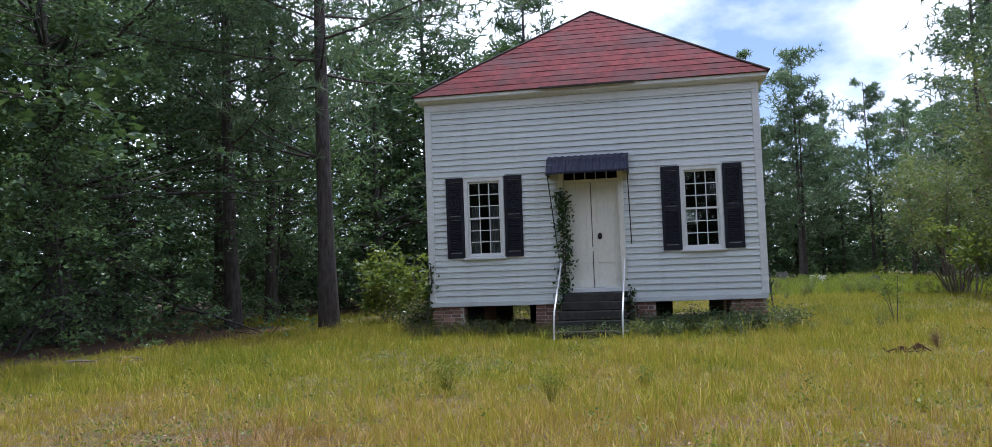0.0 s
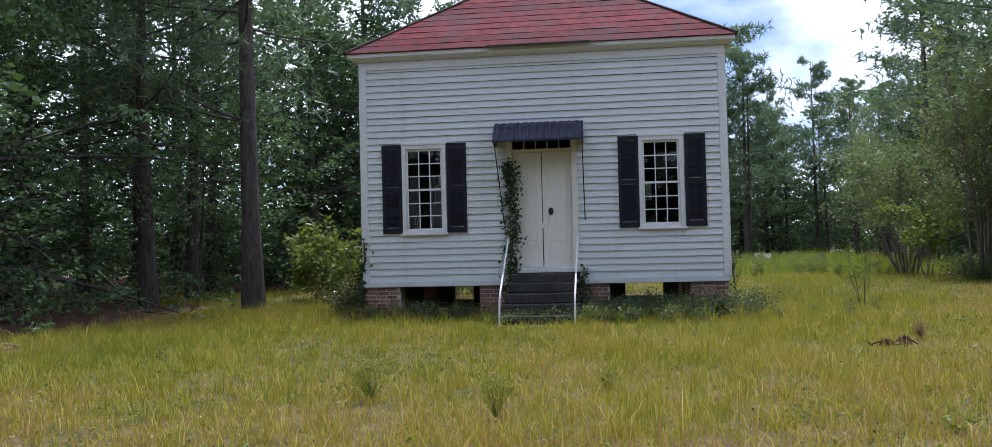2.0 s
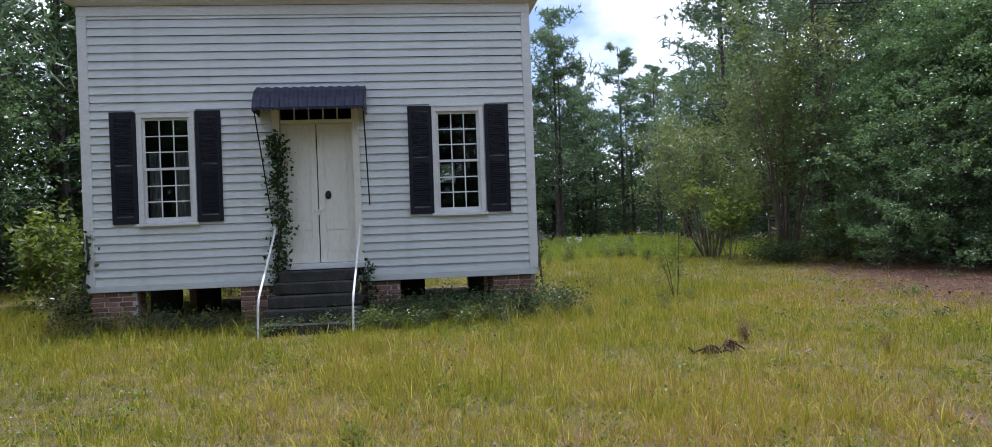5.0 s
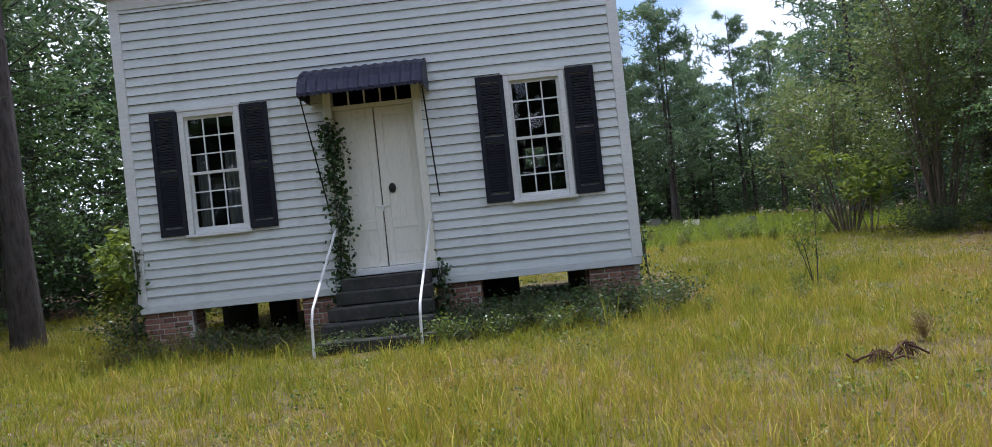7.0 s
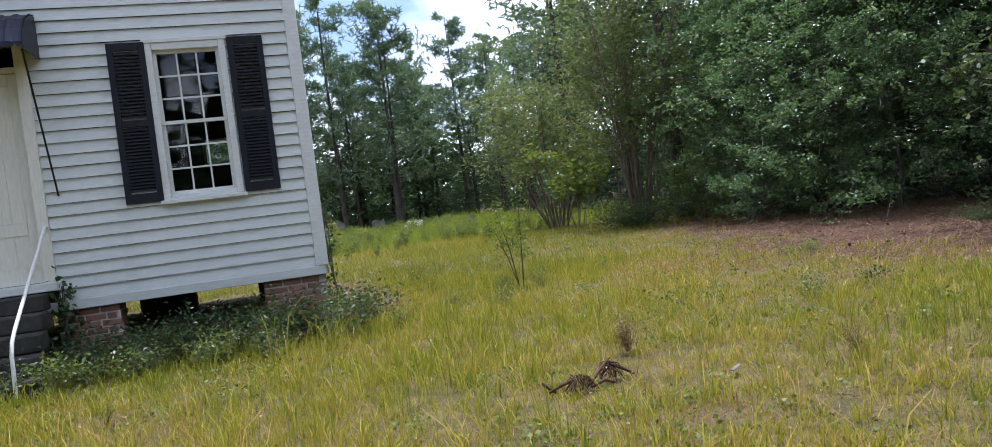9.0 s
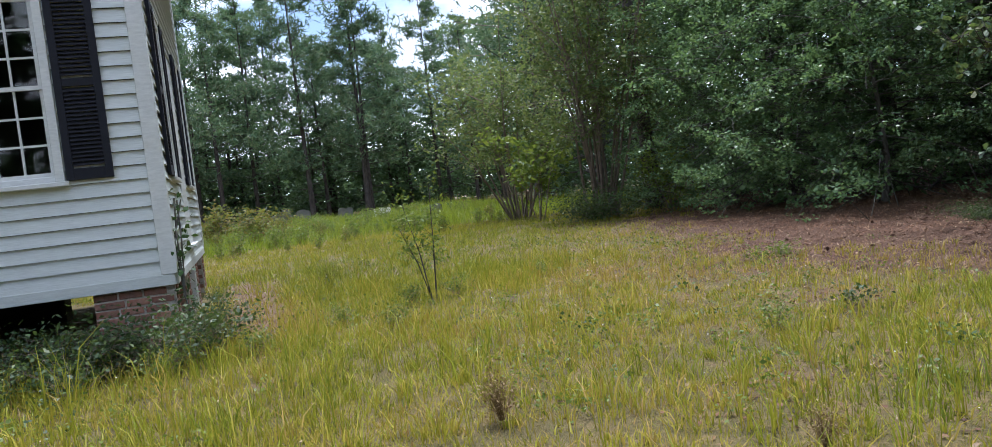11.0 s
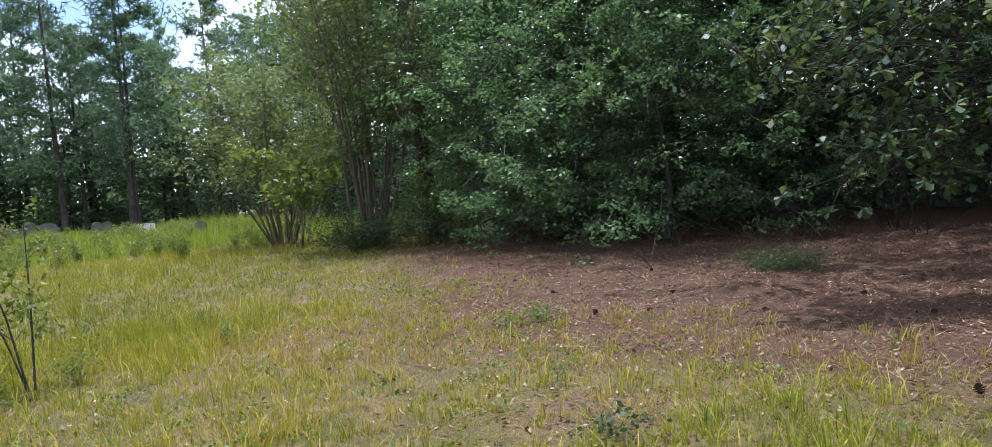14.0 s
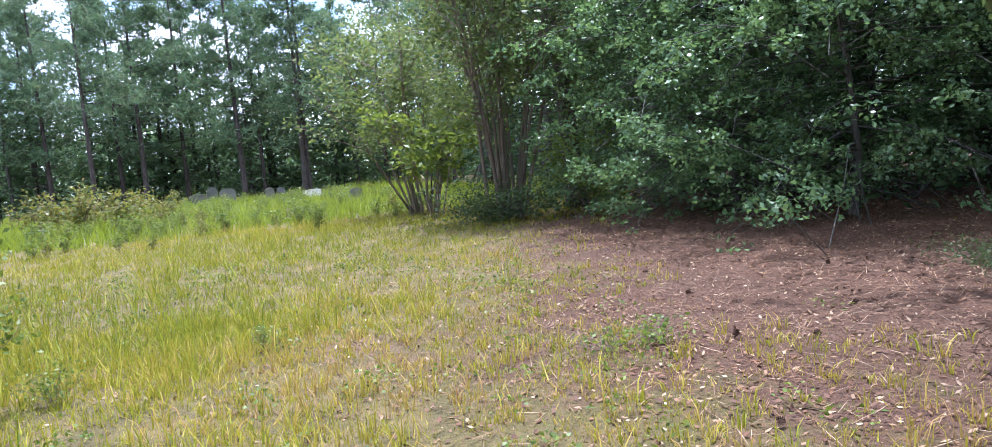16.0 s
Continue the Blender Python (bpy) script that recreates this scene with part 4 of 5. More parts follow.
rail([(-0.605, -0.05, 1.45), (-0.605, -0.12, 1.45), (-0.607, -0.24, 1.37), (-0.612, -1.48, 0.62), (-0.618, -1.58, 0.53), (-0.628, -1.62, 0.42), (-0.64, -1.63, -0.05)], "bent white pipe handrail beside the steps")
rail([(0.668, -0.05, 1.46), (0.666, -0.12, 1.46), (0.662, -0.24, 1.38), (0.63, -1.48, 0.58), (0.625, -1.58, 0.49), (0.62, -1.62, 0.38), (0.61, -1.63, -0.05)], "bent white pipe handrail beside the steps")

# ---- trees ----
B_OAK = [broadleaf(11 + k, 11 + k, 0.24, 4.4, 7600, 0.205, 0.06, M_LEAF if k != 1 else M_LEAFBLUE, limbs=34) for k in range(3)]
B_EDGE = [broadleaf(25 + k, 11.5 + k, 0.24, 4.6, 18000, 0.14, 0.06, (M_LEAF, M_LEAFBLUE)[k], limbs=40) for k in range(2)]
B_CANOPY = broadleaf(28, 11, 0.26, 5.6, 19000, 0.15, 0.30, M_LEAF, limbs=46, floor_=2.7, lift=0.38, limb=0.22)
B_TALL = [broadleaf(21 + k, 15 + k, 0.22, 4.2, 7000, 0.32, 0.06, M_LEAFBLUE, limbs=38) for k in range(2)]
P_TALL = [pine(31 + k, 17 + k, 0.19, 4.3 - 0.4 * k, (0.26, 0.36, 0.18)[k], 1350, 38, 6, 0.46, 0.040) for k in range(3)]


def plant(kind, x, y, turn, scale, name, label, category, group):
    return stand(name, kind, lay(x, y, turn), label, category, group, scale)


L_PINE = "tall straight pine with bare lower trunk"
L_OAK = "dense green broadleaf tree at the clearing's edge"
rng = np.random.default_rng(5)
# the pine beside the house, its boughs above the clearing
plant(pine(41, 19, 0.235, 5.2, 0.36, 1500, 40, 26, 0.30, 0.012, dead=5), -6.85, 2.9, 20, 1.0, "pine_tree", "tall pine with rough grey-brown bark beside the house", "pine tree", "pines")
# west wood
plant(pine(44, 15, 0.22, 5.0, 0.34, 1250, 30, 24, 0.36, 0.012, dead=6), -10.4, 4.6, 200, 1.0, "pine_tree", "pine with long-needled boughs over the clearing", "pine tree", "pines")
plant(broadleaf(51, 12.5, 0.30, 5.4, 46000, 0.12, 0.04, M_LEAFBLUE, limbs=64), -12.7, 0.4, 0, 1.0, "broadleaf_tree", "large dark green tree with boughs to the ground", "tree", "west wood")
for k, (x, y, s) in enumerate(((-18.5, 2.5, 1.1), (-19, 8.5, 1.05), (-12.2, 11.8, 0.85), (-9.2, 13.5, 0.9), (-22, 15, 1.2), (-16.5, 17.0, 1.1), (-6.0, 15.5, 0.95), (-11.5, 19, 1.1), (-3.0, 19.5, 0.95), (-7.5, 22, 1.15), (-24, 5, 1.2), (-22, -3, 1.2), (-27, 11, 1.3))):
    plant(B_OAK[k % 3], x, y, k * 77, s, "broadleaf_tree", L_OAK, "tree", "west wood")
for k, (x, y, s) in enumerate(((-10.6, 7.4, 0.95), (-14.2, 10.5, 1.0), (-17.5, 12.5, 1.1), (-8.0, 17.0, 1.0), (-20.5, 6, 1.1), (-4.5, 24, 1.0), (-13, 24, 1.2))):
    plant(P_TALL[k % 3], x, y, k * 61, s, "pine_tree", L_PINE, "pine tree", "pines")
for k, (x, y, s) in enumerate(((-16.5, -4.5, 1.0), (-15.4, 6.9, 0.95))):
    plant(B_EDGE[0], x, y, k * 140 + 20, s, "broadleaf_tree", L_OAK, "tree", "west wood")
plant(B_CANOPY, -13.5, -7.0, 70, 1.35, "broadleaf_tree", "spreading tree that shades the grass", "tree", "west wood")
# north tree line behind the field
for k in range(30):
    x = -8 + k * 1.2 + rng.uniform(-0.5, 0.5)
    y = 46 + rng.uniform(-1.5, 13) - 0.10 * max(0, x - 8) ** 1.35
    plant(P_TALL[k % 3], x, y, rng.uniform(0, 360), rng.uniform(0.66, 0.84) + 0.17 * (x < 9.5), "pine_tree", L_PINE, "pine tree", "pines")
for k in range(15):
    x = -9 + k * 2.3 + rng.uniform(-0.7, 0.7)
    y = 49 + rng.uniform(0, 10) - 0.10 * max(0, x - 8) ** 1.35
    plant(B_TALL[k % 2] if k % 3 else B_OAK[k % 3], x, y, rng.uniform(0, 360), rng.uniform(0.5, 0.8), "broadleaf_tree", "grey-green tree in the far wood", "tree", "north wood")
plant(P_TALL[0], 12.4, 46.5, 10, 1.02, "pine_tree", L_PINE, "pine tree", "pines")
# east wood
for k, (x, y, s, v) in enumerate(((20.5, 13.5, 1.15, 0), (22, 7.5, 1.2, 2), (17.2, -8.0, 1.1, 0), (21.0, 19.0, 1.1, 1), (20, 26, 1.1, 2), (24, 33, 1.2, 0), (19.5, 33, 1.0, 1))):
    plant(B_OAK[v], x, y, k * 101, s, "broadleaf_tree", L_OAK, "tree", "east wood")
for k, (x, y, s) in enumerate(((17.4, 12.2, 1.0), (19.2, 16.5, 1.05), (21, 23, 1.1), (18.5, 29, 1.0), (21.5, 37, 1.05), (20.8, 3.6, 1.0))):
    plant(P_TALL[k % 3], x, y, k * 47, s, "pine_tree", L_PINE, "pine tree", "pines")
plant(pine(43, 16, 0.20, 3.2, 0.45, 700, 30, 14, 0.32, 0.02, lean=-0.05), 14.5, 11.3, 0, 1.0, "pine_tree", "leaning dark-barked pine behind the bushes", "pine tree", "pines")
for k, (x, y, s) in enumerate(((21.2, 5.4, 1.05), (21.4, 10.2, 1.1))):
    plant(B_EDGE[k % 2], x, y, k * 130, s, "broadleaf_tree", L_OAK, "tree", "east wood")
for k, (x, y, s) in enumerate(((16.9, -1.3, 1.0), (18.2, -5.6, 1.05), (21.2, -2.6, 1.1), (20.8, 2.4, 1.0))):
    plant(B_CANOPY, x, y, k * 150, s, "broadleaf_tree", "spreading tree whose boughs shade the straw", "tree", "east wood")
# crape myrtles
plant(shrub(61, 6.2, 3.0, 15, 10500, 0.115, M_CRAPELEAF, M_CRAPEBARK, 0.5, 0.36, 0.034, split=True, puff=0.06, twigs=7), 11.95, 14.9, 0, 1.0, "crape_myrtle", "many-stemmed crape myrtle with thin light foliage", "small tree", "crape myrtles")
plant(shrub(62, 8.4, 3.4, 16, 13000, 0.115, M_CRAPELEAF, M_CRAPEBARK, 0.42, 0.32, 0.042, split=True, puff=0.06, twigs=7), 12.6, 10.5, 0, 1.0, "crape_myrtle", "many-stemmed crape myrtle with thin light foliage", "small tree", "crape myrtles")
plant(shrub(63, 3.2, 1.2, 6, 1200, 0.17, M_LEAFLIGHT, M_CRAPEBARK, 0.5, 0.5, 0.02), 11.6, 12.4, 0, 1.0, "sapling", "slender sapling with bright yellow-green leaves", "sapling", "saplings")
plant(shrub(64, 0.75, 1.4, 44, 4200, 0.07, M_WEED, M_BARK, 0.8, 0.05, 0.004), 12.1, 9.9, 0, 1.0, "undergrowth", "low dark undergrowth round the tree's foot", "undergrowth", "undergrowth")
plant(shrub(65, 1.7, 1.2, 16, 1500, 0.10, M_LEAFLIGHT, None, 0.6, 0.2, 0.01), 13.8, 9.2, 0, 1.0, "bush", "light green bush at the wood's edge", "bush", "edge bushes")
# the drooping thicket at the east wood's edge
B_THICK = [broadleaf(71 + k, 7.5 + 1.5 * k, 0.055, 3.3, 15000, 0.12, 0.05, M_THICK, limbs=64, shape=0.35, limb=0.3, droop=0.34, spray=0.95, flat=0.45, cone=0.5) for k in range(2)]
B_DENSE = broadleaf(73, 7.0, 0.055, 3.0, 62000, 0.075, 0.02, M_THICK, limbs=100, shape=0.35, limb=0.3, droop=0.38, spray=0.85, flat=0.4, cone=0.6)
for k, (x, y, s) in enumerate(((15.2, 6.6, 1.0), (15.2, 4.1, 0.95), (16.7, 9.4, 1.05))):
    plant(B_DENSE, x, y, k * 83, s, "thicket_tree", "small leafy tree drooping over the straw", "tree", "edge thicket")
for k, (x, y, s) in enumerate(((18.2, 12.6, 1.0), (18.0, 6.8, 1.2))):
    plant(B_THICK[k % 2], x, y, k * 83, s, "thicket_tree", "taller leafy tree behind the wood's edge", "tree", "edge thicket")
for k, (x, y, s) in enumerate(((-11.4, -1.0, 0.9), (-14.3, -2.4, 1.0), (-10.9, 8.4, 0.95))):
    plant(B_THICK[k % 2], x, y, k * 83 + 30, s, "thicket_tree", "small leafy tree at the edge of the wood", "tree", "edge thicket")


def oak(seed, base, tips, leaf):
    """A leaning oak: each bough ends in rosettes of broad-tipped lobed leaves."""
    r = np.random.default_rng(seed)
    tb = Tubes(7)
    base = np.array(base, float)
    crown = base + np.array([0.3, -0.2, 7.0])
    tb.add([base, base + np.array([0.1, 0, 2.5]), crown], [0.17, 0.13, 0.04])
    at, way = [], []
    for tip in tips:
        tip = np.array(tip, float)
        k = min(0.8, 0.30 + 0.09 * tip[2])
        root = base * (1 - k) + crown * k
        bow = (root + tip) / 2 + np.array([0, 0, 0.5])
        tb.add([root, bow, tip], [0.022, 0.012, 0.004], 5)
        for _ in range(56):
            q = 1.0 - 0.5 * r.uniform(0, 1) ** 1.4
            p = (1 - q) ** 2 * root + 2 * q * (1 - q) * bow + q * q * tip
            e = p + r.normal(0, 1, 3) * np.array([0.26, 0.26, 0.15])
            tb.add([p, e], [0.006, 0.003], 4)
            for _ in range(7):
                at.append(e)
                v = r.normal(0, 1, 3) + np.array([0, 0, -0.45])
                way.append(v / np.linalg.norm(v))
    at, u = np.array(at), np.array(way)
    side = np.cross(u, np.array([0, 0, 1.0]) + r.normal(0, 0.35, u.shape))
    side /= np.linalg.norm(side, axis=1)[:, None] + 1e-9
    nor = np.cross(side, u)
    ln = leaf * r.uniform(0.7, 1.2, (len(at), 1))
    shape = ((0, 0), (0.25, 0.09), (0.45, 0.22), (0.52, 0.15), (0.72, 0.36), (0.82, 0.24), (1.0, 0.13))
    rim = [(q, w) for q, w in shape] + [(q, -w) for q, w in shape[:0:-1]]
    v = np.stack([at + u * ln * q + side * ln * w + nor * ln * (0.25 * abs(w) - 0.12 * q * q) for q, w in rim], 1)
    return [("trunk", tb.mesh("trunk", M_WOODDARK), ""), ("crown", raw_mesh("crown", v.reshape(-1, 3), np.arange(len(at) * len(rim)).reshape(-1, len(rim)), M_OAKLEAF), "")]


OAK_TIPS = ((10.92, -1.49, 2.01), (11.07, -1.66, 1.85), (11.13, -1.86, 1.61), (11.54, -1.8, 1.93), (11.95, -1.89, 2.06), (11.82, -2.19, 1.68), (12.3, -2.25, 1.85), (12.21, -2.46, 1.5), (11.59, -2.16, 1.2), (11.34, -1.97, 0.99), (11.52, -2.24, 1.02), (11.74, -2.43, 0.95), (12.01, -2.5, 1.15))
plant(oak(75, (14.9, -3.9, 0), OAK_TIPS, 0.085), 0, 0, 0, 1.0, "oak_tree", "young oak whose lobed leaves hang over the straw", "tree", "edge thicket")
plant(shrub(66, 0.42, 1.3, 60, 5200, 0.06, M_WEED, M_BARK, 0.8, 0.05, 0.003), 12.9, -0.1, 0, 0.42, "undergrowth", "low dark undergrowth at the wood's edge", "undergrowth", "undergrowth")
B_TWIGS = shrub(67, 2.0, 1.5, 9, 300, 0.05, M_VINE, M_WOODDARK, 0.8, 0.3, 0.006)
for k, (x, y) in enumerate(((15.9, 1.9), (16.4, 0.4), (16.2, -0.9), (16.9, -2.0), (17.0, 1.2))):
    plant(B_TWIGS, x, y, k * 97, 0.8 + 0.1 * k, "dead_brush", "tangle of thin bare twigs in the wood's shade", "brush", "dead brush")
# bright bushes west of the house
for k, (x, y, s) in enumerate(((-5.6, 4.6, 1.0), (-4.7, 4.2, 0.9), (-4.2, 3.2, 0.75), (-6.3, 5.6, 1.1))):
    plant(shrub(81 + k, 2.1, 1.0, 11, 900, 0.17, M_LEAFLIGHT, None, 0.5, 0.15, 0.012, puff=0.07), x, y, k * 70, s, "bush", "bright yellow-green bush beside the house", "bush", "bushes by the house")
plant(shrub(86, 0.8, 0.9, 26, 1500, 0.07, M_GOLD, None, 0.8, 0.1, 0.006), -4.3, 1.9, 0, 1.0, "weeds", "browning weeds at the house corner", "weeds", "weeds")
# bushes and weeds north of the house
for k, (x, y, s) in enumerate(((4.4, 22, 1.0), (3.0, 23.5, 1.1), (5.4, 25, 0.8), (1.8, 24, 1.0))):
    plant(shrub(91 + k % 2, 1.5, 1.0, 16, 1100, 0.13, M_GOLD, None, 0.6, 0.2, 0.01), x, y, k * 60, s, "bush", "yellowing bush in the field", "bush", "field bushes")
# the sapling in the grass
plant(shrub(95, 1.45, 0.42, 3, 520, 0.05, M_CLOVER, M_BARK, 0.45, 0.25, 0.009), 5.86, 0.67, 0, 1.05, "sapling", "thin dark sapling with few leaves in the grass", "sapling", "saplings")

# the depth of the woods behind the edge trees
def wood_depth(name, count, corner0, corner1, top, leaf, seed, label, mat_=None):
    r = np.random.default_rng(seed)
    u, v = r.uniform(0, 1, count), r.uniform(0, 1, count)
    x, y = corner0[0] + (corner1[0] - corner0[0]) * u, corner0[1] + (corner1[1] - corner0[1]) * v
    hill = top * (0.75 + 0.3 * waves(x, y, 0.35, seed))
    z = 0.2 + hill * r.beta(1.0, 1.3, count)
    keep = waves(x, y, 0.8, seed + 1) + 0.5 * waves(z * 2, x + y, 0.7, seed + 2) > -0.45
    p = np.stack([x, y, z], 1)[keep]
    return tagged(new(name, leaf_mesh(name, p, leaf, leaf * 0.6, r, mat_ or M_LEAF, 0.4)), label, "woods", kind="stuff")


wood_depth("west_wood_depth", 46000, (-32, 17), (-4, 31), 13, 0.30, 201, "dark depth of the west wood")
wood_depth("west_wood_flank", 18000, (-34, -16), (-21, 18), 13, 0.34, 203, "dark depth of the west wood")
wood_depth("north_wood_floor", 30000, (-14, 51), (30, 64), 8.5, 0.34, 205, "shaded undergrowth of the north wood", M_LEAFBLUE)
wood_depth("east_wood_depth", 44000, (20.5, 5), (31, 38), 12, 0.24, 207, "dark depth of the east wood")
wood_depth("east_wood_hollow", 34000, (24, -16), (35, 6), 12.5, 0.40, 209, "dark depth of the east wood")
# Near-black vine green stands in for the shade of the hollow beneath the canopy.
wood_depth("east_shade_leaves", 15000, (18.5, -10), (24, 5), 2.4, 0.17, 211, "dark leaves standing in for the shade beneath the east wood", M_VINE)
# unseen trees behind the walker, added to keep sky out of the window panes
B_FAR = broadleaf(131, 14, 0.25, 5.0, 2600, 0.75, 0.08, M_LEAF, limbs=30)
for k in range(10):
    plant(B_FAR, -22 + 5.2 * k, -33 + 2.5 * math.sin(k * 2.3), k * 55, 1.2 + 0.25 * math.sin(k * 1.7), "broadleaf_tree", "unseen tree added south of the clearing", "tree", "south wood")
# far wood that closes the view all round
rng = np.random.default_rng(17)
kf = 30000
ang = rng.uniform(0, 2 * math.pi, kf)
lump = 1 + 0.25 * np.sin(ang * 17) + 0.2 * np.sin(ang * 41 + 1)
rad = 66 + rng.uniform(0, 9, kf)
pts = np.stack([rad * np.sin(ang), rad * np.cos(ang), 0.3 + (9.0 + 2.5 * lump) * np.where(np.cos(ang) > 0.7, 0.5, 1.0) * rng.beta(1.1, 1.25, kf)], 1)
tagged(new("far_wood", leaf_mesh("far_wood", pts, 1.3, 0.8, rng, M_FARLEAF, 0.4)), "far green wood round the clearing", "woods", kind="stuff")

# ---- gravestones ----
def gravestone(x, y, w, h, turn, tilt, mat_, label, arch=True):
    bm = bmesh.new()
    out = [(-w / 2, 0.0), (w / 2, 0.0), (w / 2, h * 0.8)]
    out += [(w / 2 * math.cos(a), h * 0.8 + (h * 0.2 if arch else h * 0.06) * math.sin(a)) for a in np.linspace(0.3, math.pi - 0.3, 7)] + [(-w / 2, h * 0.8)]
    a = [bm.verts.new((p, -0.05, q - 0.05)) for p, q in out]
    c = [bm.verts.new((p, 0.05, q - 0.05)) for p, q in out]
    bm.faces.new(a)
    bm.faces.new(c[::-1])
    for k in range(len(out)):
        bm.faces.new((a[k], c[k], c[(k + 1) % len(out)], a[(k + 1) % len(out)]))
    bmesh.ops.recalc_face_normals(bm, faces=bm.faces)
    e = new("gravestone")
    e.matrix_basis = pose(x, y, 0, tilt, 0, turn)
    part("slab", bm, mat_, e)
    part("base", boxes((-w / 2 - 0.08, w / 2 + 0.08, -0.13, 0.13, -0.06, 0.10), bevel=0.012), mat_, e)
    return tagged(e, label, "gravestone", "gravestones")


GREY, PALE = "weathered grey gravestone in tall weeds", "pale polished gravestone in tall weeds"
for x, y, w, h, turn, tilt, pale in ((12.2, 26.5, 0.50, 0.62, 8, -3, 0), (11.8, 38, 0.95, 0.62, -5, 0, 1), (9.8, 40, 0.5, 0.8, 10, 4, 0), (7.7, 42, 0.85, 0.95, -8, -2, 0), (6.2, 41, 0.9, 0.8, 5, 3, 0), (3.0, 42, 0.6, 0.6, 0, -4, 0), (10.6, 43, 0.45, 0.75, 14, 0, 0), (6.9, 45, 0.6, 1.1, 0, 0, 0), (-1.2, 43, 0.7, 0.6, 0, 0, 0)):
    gravestone(x, y, w, h, turn, tilt, M_PALESTONE if pale else M_STONE, PALE if pale else GREY, not pale)

# ---- roots, sticks ----
def root_pile(x, y):
    """Two mounds of fibrous dead roots, joined by a few stouter ones."""
    r = np.random.default_rng(3)
    pile = tagged(new("dead_roots"), "brown tangle of dead roots lying in the grass", "dead roots")
    pile.matrix_basis = pose(x, y, -0.01, 0, 0, 8)
    pile.scale = (0.76, 0.76, 0.8)

    def root(pts_, radii):
        tb = Tubes(5)
        tb.add(pts_, radii, 5)
        part("root", tb.mesh("root", M_ROOT), None, pile)

    for k in range(90):
        c = np.array([-0.17, -0.02, 0.0]) if k < 50 else np.array([0.15, 0.07, 0.0])
        high = 0.13 if k < 50 else 0.16
        a, out = r.uniform(0, 6.28), r.uniform(0.05, 0.15)
        top = c + np.array([r.normal(0, 0.03), r.normal(0, 0.025), high * r.uniform(0.6, 1.0)])
        d = np.array([math.cos(a) * out, math.sin(a) * out * 0.8, 0])
        root([top, top + d * 0.5 + np.array([0, 0, -0.02]), c + d * 1.1 + np.array([0, 0, 0.012])], [0.004, r.uniform(0.003, 0.006), 0.002])
    for q in (((-0.24, -0.08, 0.02), (-0.08, -0.04, 0.05), (0.06, 0.03, 0.12), (0.20, 0.10, 0.17)), ((-0.42, 0.04, 0.03), (-0.3, 0.02, 0.07), (-0.15, 0.0, 0.10)), ((0.15, 0.08, 0.14), (0.28, 0.06, 0.08), (0.38, 0.05, 0.02)), ((-0.1, -0.08, 0.03), (0.04, -0.05, 0.05), (0.12, -0.06, 0.02)), ((-0.45, 0.08, 0.10), (-0.40, 0.05, 0.05), (-0.36, 0.03, 0.02))):
        root(q, [0.012, 0.013, 0.011, 0.006][: len(q)])


root_pile(4.52, -4.72)


def stick(x, y, turn, ln, label):
    r = np.random.default_rng(int(abs(x * 100)))
    tb = Tubes(6)
    pts_ = [np.array([ln * q, 0.06 * math.sin(q * 5), 0.03 + 0.02 * math.sin(q * 7)]) for q in np.linspace(0, 1, 6)]
    tb.add(pts_, [0.024, 0.022, 0.02, 0.016, 0.012, 0.006])
    for q in (1, 2, 3, 4):
        e = pts_[q] + np.array([ln * 0.13, r.choice([-1, 1]) * ln * 0.11, 0.05])
        tb.add([pts_[q], e], [0.010, 0.004], 4)
    stand("fallen_branch", [("branch", tb.mesh("branch", M_STICK), "")], lay(x, y, turn), label, "branch", "fallen branches")


stick(-8.6, -4.6, 12, 1.5, "dry fallen branch on bare soil")
stick(-7.9, -4.0, -8, 1.0, "dry fallen branch on bare soil")

# ---- vines and undergrowth against the house ----
def vine(name, points, spread, leaves, leaf, label, seed, thick=0.008):
    r = np.random.default_rng(seed)
    tb = Tubes(5)
    p = np.array(points)
    for k in range(3):
        tb.add(p + r.normal(0, 0.02, p.shape), [thick] * len(p), 4)
    s = r.uniform(0, len(p) - 1, leaves)
    i = s.astype(int)
    f = (s - i)[:, None]
    c = p[i] * (1 - f) + p[np.minimum(i + 1, len(p) - 1)] * f
    c = c + r.normal(0, 1, c.shape) * np.array(spread)
    c[:, 2] = np.maximum(c[:, 2], 0.02)
    stand(name, [("stem", tb.mesh("stem", M_BARK), ""), ("foliage", leaf_mesh("foliage", c, leaf, leaf * 0.75, r, M_VINE, 0.2, 0.4), "")], pose(0, 0, 0), label, "vine", "vines")


vine("climbing_vine", [(-0.60, -0.16, 0.4), (-0.56, -0.14, 1.0), (-0.50, -0.12, 1.6), (-0.55, -0.12, 2.1), (-0.53, -0.11, 2.5), (-0.57, -0.09, 2.85)], (0.085, 0.05, 0.05), 1000, 0.068, "dark green vine climbing the door jamb", 1)
vine("climbing_vine", [(-3.45, -0.06, 0.0), (-3.43, -0.06, 0.6), (-3.36, -0.05, 1.1), (-3.38, -0.05, 1.45)], (0.06, 0.04, 0.06), 130, 0.075, "dark green vine climbing the house corner", 2)
vine("climbing_vine", [(3.5, -0.12, 0.0), (3.46, -0.1, 0.5), (3.45, 0.15, 1.0), (3.43, 0.3, 1.35)], (0.06, 0.10, 0.09), 110, 0.065, "leafy vine climbing the house corner", 3)
vine("climbing_vine", [(0.72, -0.14, 0.0), (0.74, -0.12, 0.5), (0.72, -0.1, 0.85)], (0.07, 0.05, 0.08), 150, 0.07, "dark green vine beside the steps", 4)
rng = np.random.default_rng(29)
